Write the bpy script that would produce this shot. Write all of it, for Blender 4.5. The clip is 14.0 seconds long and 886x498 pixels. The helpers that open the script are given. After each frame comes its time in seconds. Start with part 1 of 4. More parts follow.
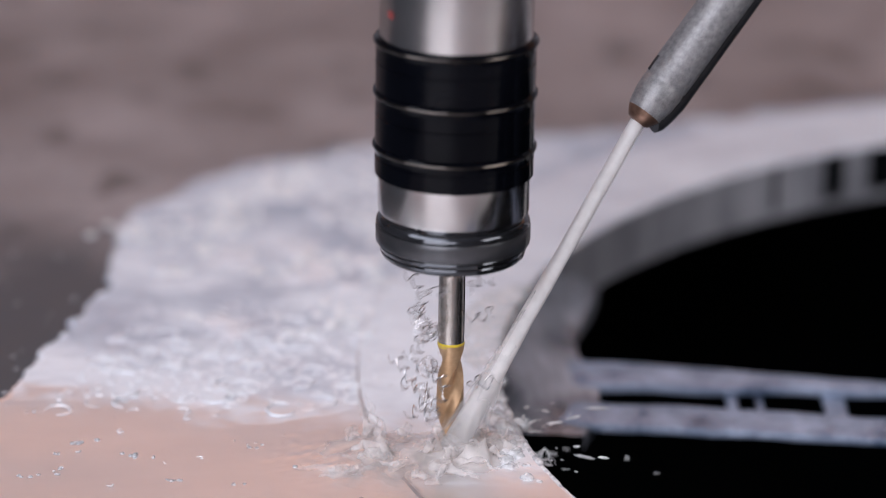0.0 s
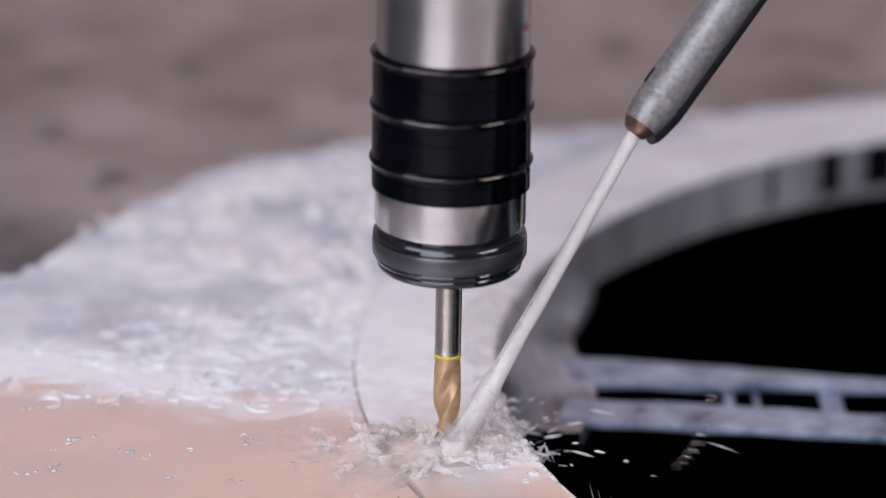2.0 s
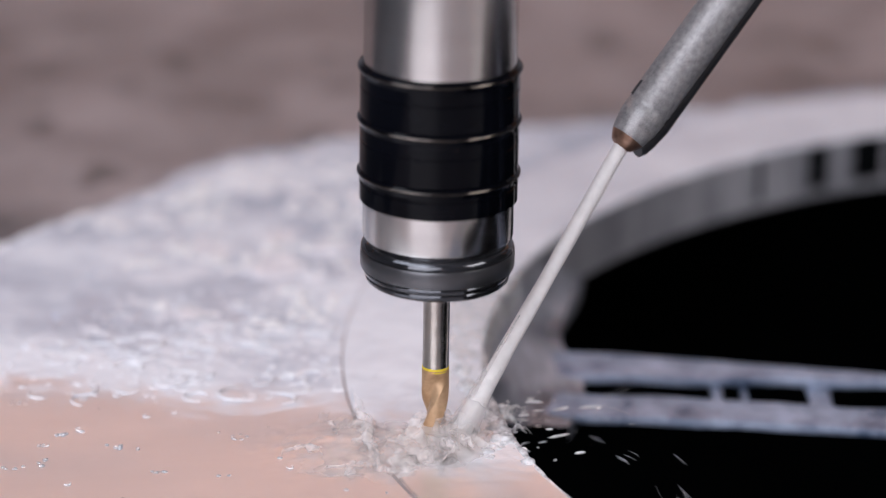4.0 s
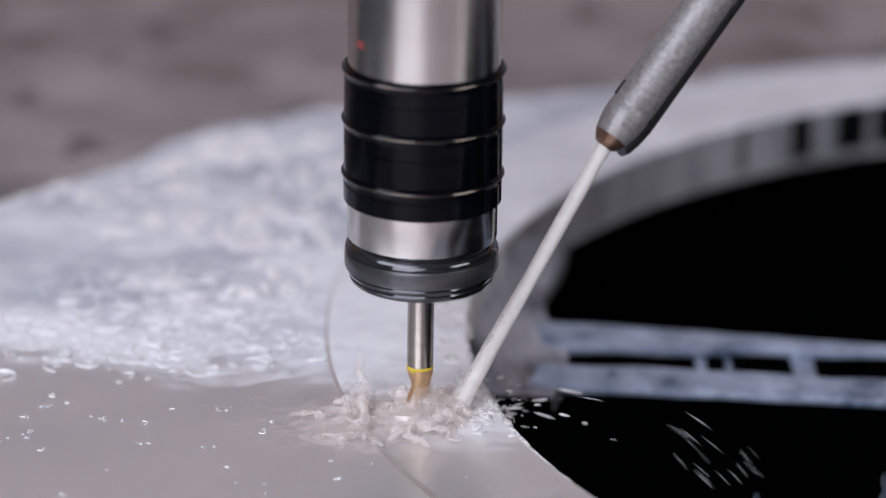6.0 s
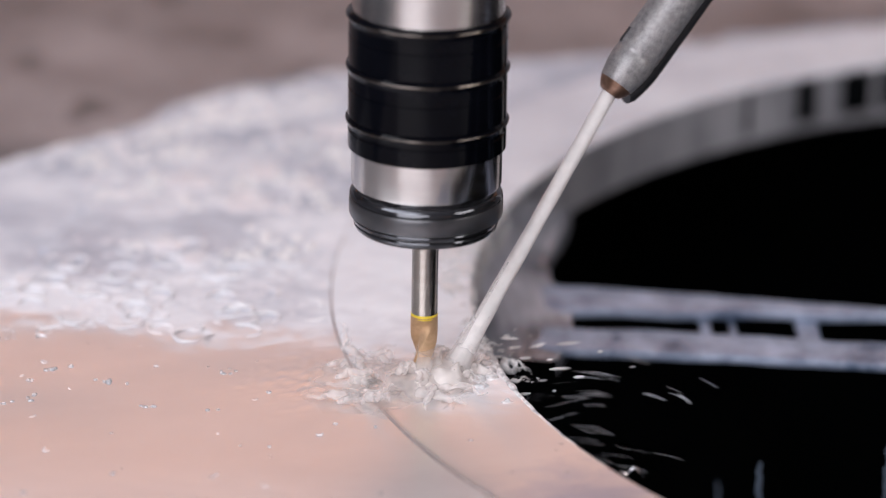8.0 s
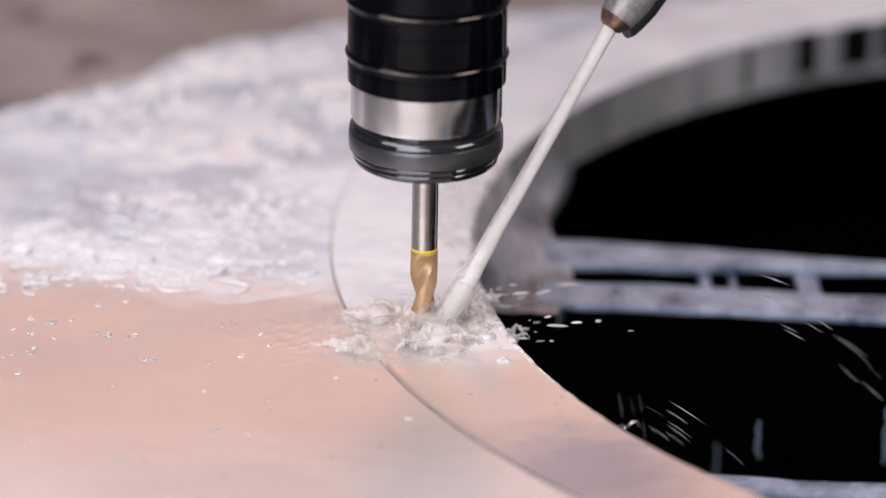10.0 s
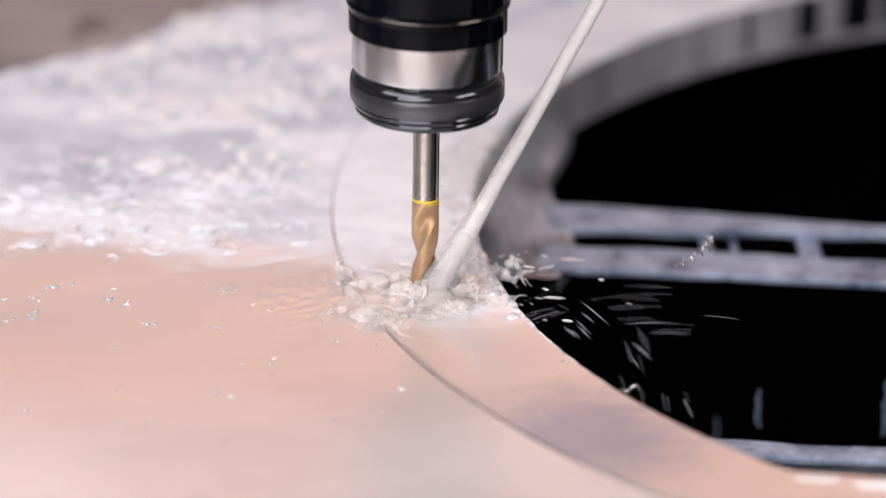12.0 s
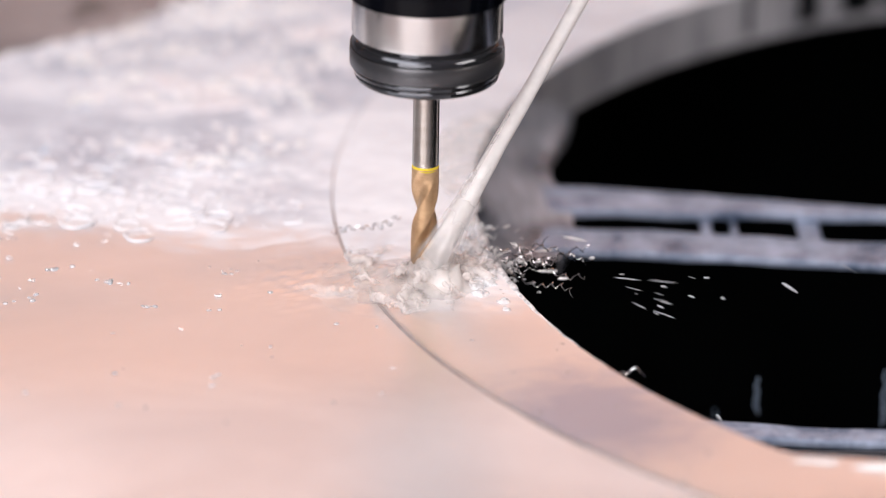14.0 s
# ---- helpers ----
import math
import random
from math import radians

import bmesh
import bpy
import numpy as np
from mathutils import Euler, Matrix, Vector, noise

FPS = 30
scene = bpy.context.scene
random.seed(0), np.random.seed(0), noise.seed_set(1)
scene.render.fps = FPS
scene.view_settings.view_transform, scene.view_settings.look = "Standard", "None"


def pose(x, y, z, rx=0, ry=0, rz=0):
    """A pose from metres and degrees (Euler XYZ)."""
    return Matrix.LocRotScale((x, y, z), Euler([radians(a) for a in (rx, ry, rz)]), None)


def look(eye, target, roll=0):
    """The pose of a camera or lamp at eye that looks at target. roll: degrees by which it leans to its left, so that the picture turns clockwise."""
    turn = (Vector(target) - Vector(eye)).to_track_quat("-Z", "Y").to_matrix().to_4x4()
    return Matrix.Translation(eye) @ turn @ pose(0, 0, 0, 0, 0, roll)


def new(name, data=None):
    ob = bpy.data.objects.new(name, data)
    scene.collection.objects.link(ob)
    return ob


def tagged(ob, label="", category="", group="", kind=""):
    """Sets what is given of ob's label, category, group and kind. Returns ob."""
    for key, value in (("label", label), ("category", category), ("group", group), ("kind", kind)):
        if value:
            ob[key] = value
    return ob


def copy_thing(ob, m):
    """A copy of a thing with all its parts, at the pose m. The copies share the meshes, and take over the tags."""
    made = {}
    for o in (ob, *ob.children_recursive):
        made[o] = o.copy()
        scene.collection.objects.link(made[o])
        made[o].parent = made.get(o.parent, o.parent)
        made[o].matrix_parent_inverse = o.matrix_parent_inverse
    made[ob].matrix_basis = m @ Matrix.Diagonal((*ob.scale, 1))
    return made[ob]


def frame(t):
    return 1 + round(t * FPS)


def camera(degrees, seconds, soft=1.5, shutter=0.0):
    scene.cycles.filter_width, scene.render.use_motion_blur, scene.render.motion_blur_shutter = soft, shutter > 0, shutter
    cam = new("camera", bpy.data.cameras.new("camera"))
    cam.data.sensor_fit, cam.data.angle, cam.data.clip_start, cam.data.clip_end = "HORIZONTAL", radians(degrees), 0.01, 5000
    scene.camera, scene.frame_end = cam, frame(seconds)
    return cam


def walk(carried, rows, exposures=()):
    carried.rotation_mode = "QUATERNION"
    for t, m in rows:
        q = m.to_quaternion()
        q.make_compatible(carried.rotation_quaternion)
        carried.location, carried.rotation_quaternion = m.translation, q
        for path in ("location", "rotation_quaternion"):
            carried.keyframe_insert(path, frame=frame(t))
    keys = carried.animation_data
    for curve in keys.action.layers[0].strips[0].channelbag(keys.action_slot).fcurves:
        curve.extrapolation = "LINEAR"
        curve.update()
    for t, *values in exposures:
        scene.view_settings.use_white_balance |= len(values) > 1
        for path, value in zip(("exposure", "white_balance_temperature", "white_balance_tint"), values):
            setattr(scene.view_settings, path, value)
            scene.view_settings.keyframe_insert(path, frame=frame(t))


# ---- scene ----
cam = camera(15.0, 14.0, soft=1.0, shutter=0.4)
cam.data.dof.use_dof = True
cam.data.dof.focus_distance = 1.318
cam.data.dof.aperture_fstop = 3.5

# The camera stands on a tripod and is panned and tilted: seconds, shift right, shift down
# (in hundredths of a degree against the rest position)
EYE = (0.00886, -1.2454, 0.5287)
PAN = [(0.0, 42, 277), (0.5, 38.5, 276), (1.0, 36.5, 275), (1.5, 38.5, 273), (2.0, 36.5, 271), (3.0, 28, 267),
       (4.0, 16, 262), (4.5, 10.5, 256), (5.0, 2, 239), (5.5, -7.5, 225), (6.0, -10.5, 212), (6.5, -10.5, 198),
       (7.0, -8.5, 183), (7.5, -6, 168), (8.0, -3, 150), (8.5, -3, 131), (9.5, -3, 91), (10.0, -3, 71),
       (10.5, -3, 53), (11.0, -1, 36), (11.5, 0, 20), (12.0, -1, 10), (12.5, 0, 0), (13.0, 0, -9),
       (13.5, 0, -16), (14.0, -1, -20)]
walk(cam, [(t, pose(*EYE, 67.47 + d / 100, 0, (r / 100) / 0.92)) for t, r, d in PAN],
     exposures=[(0, -0.18, 6150, 10), (2.0, -0.11, 6200, 10), (4.5, -0.08, 6250, 10), (6.5, -0.09, 6200, 10), (8.0, 0.00, 6450, 10), (10.5, 0.14, 6640, 10),
                (12.5, 0.23, 6720, 10), (14.0, 0.31, 6750, 10)])

# ---- light ----
world = bpy.data.worlds.new("hall")
world.use_nodes = True
scene.world = world
world.node_tree.nodes["Background"].inputs[0].default_value = (0.86, 0.84, 1.0, 1)
world.node_tree.nodes["Background"].inputs[1].default_value = 0.25


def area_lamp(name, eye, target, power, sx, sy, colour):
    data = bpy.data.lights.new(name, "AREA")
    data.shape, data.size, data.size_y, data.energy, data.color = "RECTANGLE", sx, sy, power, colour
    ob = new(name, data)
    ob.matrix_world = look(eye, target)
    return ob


# Unseen fill lamps, added to light the tool, jet, bore wall and back panel.
area_lamp("left_fill", (-0.68, -0.62, 1.20), (0.0, 0.05, 0.0), 13.2, 1.3, 0.7, (0.92, 0.93, 1.0))
area_lamp("right_fill", (1.60, -0.75, 1.20), (0.0, 0.05, 0.0), 12.0, 1.0, 0.6, (1.0, 0.95, 0.93))
area_lamp("front_fill", (-0.8, -2.3, 1.1), (0.0, 0.2, 0.3), 42, 2.2, 1.6, (0.98, 0.95, 1.0))
area_lamp("back_panel_fill", (0.0, 1.5, 2.1), (0.0, 2.4, 1.4), 22.5, 2.4, 0.2, (1.0, 0.82, 0.75))


# ---- materials ----
def mat(name, dark, light, rough=0.5, metal=0.0, scale=40.0, bump=0.1, fine=400.0, rough_var=0.1, stretch=(1, 1, 1), spec=0.5):
    """A surface with two scales of variation in colour, gloss and relief."""
    m = bpy.data.materials.new(name)
    m.use_nodes = True
    n, l = m.node_tree.nodes, m.node_tree.links
    b = n["Principled BSDF"]
    co = n.new("ShaderNodeTexCoord")
    mp = n.new("ShaderNodeMapping")
    mp.inputs["Scale"].default_value = stretch
    l.new(co.outputs["Object"], mp.inputs["Vector"])
    big = n.new("ShaderNodeTexNoise")
    big.inputs["Scale"].default_value, big.inputs["Detail"].default_value = scale, 5
    small = n.new("ShaderNodeTexNoise")
    small.inputs["Scale"].default_value, small.inputs["Detail"].default_value = fine, 3
    l.new(mp.outputs["Vector"], big.inputs["Vector"])
    l.new(mp.outputs["Vector"], small.inputs["Vector"])
    add = n.new("ShaderNodeMath")
    add.operation = "MULTIPLY_ADD"
    add.inputs[1].default_value = 0.35
    l.new(small.outputs["Fac"], add.inputs[0])
    l.new(big.outputs["Fac"], add.inputs[2])
    ramp = n.new("ShaderNodeValToRGB")
    ramp.color_ramp.elements[0].position, ramp.color_ramp.elements[1].position = 0.42, 0.95
    ramp.color_ramp.elements[0].color, ramp.color_ramp.elements[1].color = (*dark, 1), (*light, 1)
    l.new(add.outputs[0], ramp.inputs[0])
    l.new(ramp.outputs[0], b.inputs["Base Color"])
    r = n.new("ShaderNodeMapRange")
    r.inputs["To Min"].default_value, r.inputs["To Max"].default_value = max(rough - rough_var, 0.02), min(rough + rough_var, 1)
    l.new(big.outputs["Fac"], r.inputs["Value"])
    l.new(r.outputs[0], b.inputs["Roughness"])
    b.inputs["Metallic"].default_value = metal
    b.inputs["Specular IOR Level"].default_value = spec
    if bump:
        bp = n.new("ShaderNodeBump")
        bp.inputs["Strength"].default_value, bp.inputs["Distance"].default_value = bump, 0.001
        l.new(add.outputs[0], bp.inputs["Height"])
        l.new(bp.outputs[0], b.inputs["Normal"])
    return m


def film_material(name, foam_line, foam_fill, tint, foam_dark=(0.44, 0.45, 0.52), soft=0.035, milky=0.0, rafts=(0.38, 0.66), churn=None, grey_patch=None):
    """Thin coolant on bright metal: mirror-like where it lies smooth, white where it foams."""
    m = bpy.data.materials.new(name)
    m.use_nodes = True
    n, l = m.node_tree.nodes, m.node_tree.links
    wet = n["Principled BSDF"]
    co = n.new("ShaderNodeNewGeometry")
    xyz = n.new("ShaderNodeSeparateXYZ")
    l.new(co.outputs["Position"], xyz.inputs[0])
    mp = n.new("ShaderNodeMapping")
    mp.inputs["Scale"].default_value = (0.62, 1.0, 1.0)
    l.new(co.outputs["Position"], mp.inputs["Vector"])

    def noise_node(scale, detail, dist=0.0, rough=0.55):
        t = n.new("ShaderNodeTexNoise")
        t.inputs["Scale"].default_value, t.inputs["Detail"].default_value = scale, detail
        t.inputs["Distortion"].default_value, t.inputs["Roughness"].default_value = dist, rough
        l.new(mp.outputs["Vector"], t.inputs["Vector"])
        return t

    def sums(op, a, b, c=None):
        t = n.new("ShaderNodeMath")
        t.operation = op
        for i, v in enumerate((a, b, c)):
            if v is None:
                continue
            if isinstance(v, (int, float)):
                t.inputs[i].default_value = v
            else:
                l.new(v, t.inputs[i])
        return t.outputs[0]

    patches = noise_node(13, 4, 0.5).outputs["Fac"]
    lace = noise_node(75, 5, 1.2, 0.62).outputs["Fac"]
    slow = noise_node(14, 1).outputs["Fac"]
    # foam lies beyond the line on which the spindle throws it, and breaks up towards it
    reach = n.new("ShaderNodeMapRange")
    reach.inputs["From Min"].default_value, reach.inputs["From Max"].default_value = foam_line - soft, foam_line + soft
    l.new(sums("MULTIPLY_ADD", xyz.outputs["X"], 0.19, sums("ADD", xyz.outputs["Y"], 0.032)), reach.inputs["Value"])
    both = sums("MULTIPLY_ADD", patches, 0.55, sums("MULTIPLY", lace, 0.6))
    level = sums("ADD", both, sums("MULTIPLY_ADD", reach.outputs[0], 0.60, foam_fill - 0.60))
    cover = n.new("ShaderNodeMapRange")
    cover.inputs["From Min"].default_value, cover.inputs["From Max"].default_value = 0.50, 0.80
    cover.interpolation_type = "SMOOTHSTEP"
    l.new(level, cover.inputs["Value"])
    base = n.new("ShaderNodeValToRGB")
    base.color_ramp.elements[0].color, base.color_ramp.elements[1].color = (*[c * 0.74 for c in tint], 1), (*tint, 1)
    l.new(patches, base.inputs[0])
    l.new(base.outputs[0], wet.inputs["Base Color"])
    wet.inputs["Metallic"].default_value = 0.7
    wr = n.new("ShaderNodeMapRange")
    wr.inputs["To Min"].default_value, wr.inputs["To Max"].default_value = 0.29, 0.33
    l.new(slow, wr.inputs["Value"])
    l.new(wr.outputs[0], wet.inputs["Roughness"])
    foam = n.new("ShaderNodeBsdfPrincipled")
    fc = n.new("ShaderNodeValToRGB")
    fc.color_ramp.elements[0].position, fc.color_ramp.elements[1].position = rafts
    fc.color_ramp.elements[0].color, fc.color_ramp.elements[1].color = (*foam_dark, 1), (0.92, 0.935, 0.98, 1)
    # the foam's colour is whitest close to the work and greys with distance
    thick = n.new("ShaderNodeMapRange")
    thick.inputs["From Min"].default_value, thick.inputs["From Max"].default_value = 0.24, 0.06
    thick.inputs["To Min"].default_value, thick.inputs["To Max"].default_value = -0.02, 0.085
    l.new(xyz.outputs["Y"], thick.inputs["Value"])
    l.new(sums("ADD", thick.outputs[0], sums("MULTIPLY_ADD", patches, 0.72, sums("MULTIPLY", lace, 0.33))), fc.inputs[0])
    l.new(fc.outputs[0], foam.inputs["Base Color"])
    foam.inputs["Roughness"].default_value = 0.16
    foam.inputs["Specular IOR Level"].default_value = 0.35
    fb = n.new("ShaderNodeBump")
    fb.inputs["Strength"].default_value, fb.inputs["Distance"].default_value = 0.25, 0.002
    l.new(both, fb.inputs["Height"])
    l.new(fb.outputs[0], foam.inputs["Normal"])
    mix = n.new("ShaderNodeMixShader")
    # the coolant stands deeper and milkier on the near side of the plate
    deep = n.new("ShaderNodeMapRange")
    deep.inputs["From Min"].default_value, deep.inputs["From Max"].default_value = -0.085, -0.165
    deep.inputs["To Min"].default_value, deep.inputs["To Max"].default_value = 0.0, milky
    deep.interpolation_type = "SMOOTHSTEP"
    l.new(sums("MULTIPLY_ADD", patches, 0.05, sums("SUBTRACT", xyz.outputs["Y"], 0.025)), deep.inputs["Value"])
    white = cover.outputs[0]

    def spot(at, inner, outer, top, wobble):
        far, near = n.new("ShaderNodeVectorMath"), n.new("ShaderNodeMapRange")
        far.operation = "DISTANCE"
        l.new(co.outputs["Position"], far.inputs[0])
        far.inputs[1].default_value = at
        near.inputs["From Min"].default_value, near.inputs["From Max"].default_value = outer, inner
        near.inputs["To Max"].default_value = top
        near.interpolation_type = "SMOOTHSTEP"
        l.new(sums("MULTIPLY_ADD", lace, wobble, sums("SUBTRACT", far.outputs["Value"], wobble / 2)), near.inputs["Value"])
        return near.outputs[0]

    if churn:
        # coolant whipped white where the jet lands
        white = sums("MAXIMUM", white, spot(*churn))
    if grey_patch:
        # a dull blue-grey patch mixed into the wet base colour
        patch_tint = n.new("ShaderNodeMixRGB")
        patch_tint.inputs[2].default_value = (0.33, 0.40, 0.56, 1)
        l.new(spot(*grey_patch), patch_tint.inputs[0])
        l.new(base.outputs[0], patch_tint.inputs[1])
        l.new(patch_tint.outputs[0], wet.inputs["Base Color"])
    l.new(white, mix.inputs[0])
    l.new(wet.outputs[0], mix.inputs[1])
    l.new(foam.outputs[0], mix.inputs[2])
    milk, over = n.new("ShaderNodeBsdfPrincipled"), n.new("ShaderNodeMixShader")
    milk_colour = n.new("ShaderNodeValToRGB")
    milk_colour.color_ramp.elements[0].position, milk_colour.color_ramp.elements[1].position = 0.35, 0.65
    milk_colour.color_ramp.elements[0].color, milk_colour.color_ramp.elements[1].color = (0.60, 0.515, 0.51, 1), (0.79, 0.70, 0.695, 1)
    l.new(patches, milk_colour.inputs[0])
    l.new(milk_colour.outputs[0], milk.inputs["Base Color"])
    milk.inputs["Roughness"].default_value = 0.35
    l.new(deep.outputs[0], over.inputs[0])
    l.new(mix.outputs[0], over.inputs[1])
    l.new(milk.outputs[0], over.inputs[2])
    l.new(over.outputs[0], n["Material Output"].inputs["Surface"])
    return m


PLATE = mat("dry_plate", (0.155, 0.132, 0.132), (0.40, 0.35, 0.355), 0.55, 0.0, 9, 0.3, 160, 0.15)


def blotched(m):
    """Dark wet blotches, and a grey reflection painted into the plate near the work."""
    n, l = m.node_tree.nodes, m.node_tree.links
    b = n["Principled BSDF"]
    base = b.inputs["Base Color"].links[0].from_socket
    geo, xyz = n.new("ShaderNodeNewGeometry"), n.new("ShaderNodeSeparateXYZ")
    l.new(geo.outputs["Position"], xyz.inputs[0])
    spots = n.new("ShaderNodeTexNoise")
    spots.inputs["Scale"].default_value, spots.inputs["Detail"].default_value = 26, 3
    l.new(geo.outputs["Position"], spots.inputs["Vector"])
    sr = n.new("ShaderNodeMapRange")
    sr.inputs["From Min"].default_value, sr.inputs["From Max"].default_value = 0.57, 0.68
    sr.inputs["To Max"].default_value = 0.7
    l.new(spots.outputs["Fac"], sr.inputs["Value"])
    # Darker colour near the work stands in for a grey reflection.
    near = n.new("ShaderNodeMapRange")
    near.inputs["From Min"].default_value, near.inputs["From Max"].default_value = 0.365, 0.305
    wander = n.new("ShaderNodeMath")
    wander.operation = "MULTIPLY_ADD"
    wander.inputs[1].default_value = 0.22
    drift = n.new("ShaderNodeTexNoise")
    drift.inputs["Scale"].default_value, drift.inputs["Detail"].default_value = 5, 4
    l.new(geo.outputs["Position"], drift.inputs["Vector"])
    l.new(drift.outputs["Fac"], wander.inputs[0])
    l.new(xyz.outputs["Y"], wander.inputs[2])
    l.new(wander.outputs[0], near.inputs["Value"])
    rust = n.new("ShaderNodeTexNoise")
    rust.inputs["Scale"].default_value, rust.inputs["Detail"].default_value, rust.inputs["Distortion"].default_value = 7, 6, 0.6
    l.new(geo.outputs["Position"], rust.inputs["Vector"])
    rr = n.new("ShaderNodeMapRange")
    rr.inputs["From Min"].default_value, rr.inputs["From Max"].default_value = 0.50, 0.72
    rr.inputs["To Max"].default_value = 0.75
    l.new(rust.outputs["Fac"], rr.inputs["Value"])
    last = base
    for fac, colour in ((rr.outputs[0], (0.105, 0.078, 0.076, 1)), (sr.outputs[0], (0.05, 0.045, 0.045, 1)), (near.outputs[0], (0.062, 0.068, 0.078, 1))):
        mx = n.new("ShaderNodeMixRGB")
        l.new(fac, mx.inputs[0])
        l.new(last, mx.inputs[1])
        mx.inputs[2].default_value = colour
        last = mx.outputs[0]
    l.new(last, b.inputs["Base Color"])


blotched(PLATE)
FILM = film_material("coolant_film", 0.037, 0.27, (0.86, 0.85, 0.86), (0.43, 0.465, 0.555), milky=0.62, rafts=(0.45, 0.66))
RING_WET = film_material("wet_machined_steel", 0.028, 0.40, (0.88, 0.86, 0.86), (0.60, 0.60, 0.66), 0.05,
                         churn=((0.018, -0.010, 0.002), 0.014, 0.054, 0.68, 0.06), grey_patch=((0.063, -0.148, 0.002), 0.012, 0.058, 0.75, 0.05))
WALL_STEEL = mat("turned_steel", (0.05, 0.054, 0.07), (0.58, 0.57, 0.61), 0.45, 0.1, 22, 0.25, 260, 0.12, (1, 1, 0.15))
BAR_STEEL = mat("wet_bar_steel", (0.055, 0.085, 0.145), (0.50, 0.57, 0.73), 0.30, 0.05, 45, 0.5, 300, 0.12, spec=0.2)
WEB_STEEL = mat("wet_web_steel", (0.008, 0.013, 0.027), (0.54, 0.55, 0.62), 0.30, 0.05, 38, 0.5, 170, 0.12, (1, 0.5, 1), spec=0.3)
# Near-black colour paints in the shade below the bore and in the slots.
SHADE_BLACK = mat("pit_slot_shade", (0.001, 0.0012, 0.0016), (0.004, 0.005, 0.006), 0.6, 0.0, 12, 0.1, 80, 0.1, spec=0.05)
HOLDER_STEEL = mat("ground_steel", (0.47, 0.445, 0.435), (0.64, 0.615, 0.60), 0.21, 1.0, 4, 0.03, 700, 0.05, (1, 1, 12))
SLEEVE_BLACK = mat("black_sleeve", (0.0008, 0.001, 0.002), (0.003, 0.0035, 0.006), 0.10, 0.0, 30, 0.03, 500, 0.03, spec=0.10)
LIP_GLINT = mat("sleeve_edge_glint", (0.003, 0.003, 0.004), (0.12, 0.10, 0.088), 0.16, 0.9, 130, 0.05, 600, 0.05)
NUT_BLACK = mat("black_oxide_nut", (0.045, 0.047, 0.053), (0.115, 0.118, 0.128), 0.06, 0.85, 25, 0.06, 600, 0.08)
NUT_KNURL = mat("ground_nut_band", (0.08, 0.08, 0.085), (0.15, 0.15, 0.16), 0.30, 0.8, 40, 0.3, 900, 0.08, (1, 1, 0.1))
SHANK_STEEL = mat("carbide_shank", (0.40, 0.365, 0.33), (0.52, 0.48, 0.44), 0.25, 1.0, 60, 0.04, 900, 0.06, (1, 1, 4))
YELLOW = mat("yellow_ring", (0.72, 0.52, 0.03), (0.85, 0.66, 0.06), 0.4, 0.0, 80, 0.02)
GOLD = mat("gold_coating", (0.42, 0.25, 0.125), (0.68, 0.46, 0.28), 0.42, 0.6, 90, 0.08, 700, 0.08)
RED = mat("red_paint", (0.26, 0.03, 0.03), (0.42, 0.08, 0.07), 0.5, 0.0, 300, 0.05)
NOZZLE_STEEL = mat("scuffed_nozzle_steel", (0.25, 0.245, 0.25), (0.46, 0.445, 0.45), 0.46, 0.5, 420, 0.2, 1700, 0.10)
# Opaque white: highlights on bubbles, froth and beads are put into the colour.
BUBBLE_GLINT = mat("bubble_glint_white", (0.90, 0.90, 0.93), (0.98, 0.98, 1.0), 0.14, 0.0, 200, 0.0)
WATER = mat("clear_drop", (0.80, 0.80, 0.83), (0.95, 0.95, 0.97), 0.05, 0.0, 200, 0.0)
LIP_WATER = mat("aerated_water", (0.80, 0.79, 0.80), (0.95, 0.94, 0.95), 0.07, 0.0, 200, 0.05)
SPRAY = mat("spray_drop", (0.50, 0.51, 0.55), (0.80, 0.81, 0.85), 0.15, 0.0, 300, 0.0)
SPRAY.node_tree.nodes["Principled BSDF"].inputs["Transmission Weight"].default_value = 0.35
# Darker step colour paints in the shade line under the raised rim.
STEP_SHADE = mat("shaded_step_steel", (0.30, 0.255, 0.24), (0.52, 0.45, 0.43), 0.4, 0.3, 60, 0.2, 300, 0.1)
NOZZLE_SHADE = mat("nozzle_shade_dark", (0.012, 0.012, 0.014), (0.03, 0.03, 0.034), 0.35, 0.0, 60, 0.1)
COPPER = mat("copper_orifice", (0.17, 0.095, 0.065), (0.36, 0.22, 0.16), 0.4, 0.8, 200, 0.1)
MILKY = mat("milky_coolant", (0.84, 0.82, 0.82), (0.95, 0.93, 0.93), 0.3, 0.0, 60, 0.25, 300, 0.1)
FOAM = mat("fine_foam", (0.70, 0.70, 0.76), (0.94, 0.94, 0.97), 0.22, 0.0, 90, 0.6, 480, 0.1)
FOAM.node_tree.nodes["Principled BSDF"].inputs["Coat Weight"].default_value = 0.25
SWARF = mat("bright_swarf", (0.35, 0.34, 0.34), (0.75, 0.74, 0.74), 0.2, 1.0, 300, 0.05)
WALL_GREY = mat("painted_panel", (0.52, 0.53, 0.60), (0.60, 0.61, 0.68), 0.6, 0.0, 2, 0.05, 60)
WALL_WARM = mat("warm_panel", (0.84, 0.436, 0.268), (0.91, 0.511, 0.338), 0.6, 0.0, 1.5, 0.05, 60)
UNSEEN_DARK = mat("unseen_dark_panel", (0.03, 0.03, 0.035), (0.06, 0.06, 0.065), 0.5, 0.0, 2, 0.05, 60)
REFLECTED_GREY = mat("reflected_grey_panel", (0.205, 0.185, 0.205), (0.25, 0.225, 0.245), 0.6, 0.0, 2, 0.05, 60)

WATER.node_tree.nodes["Principled BSDF"].inputs["Transmission Weight"].default_value = 0.55
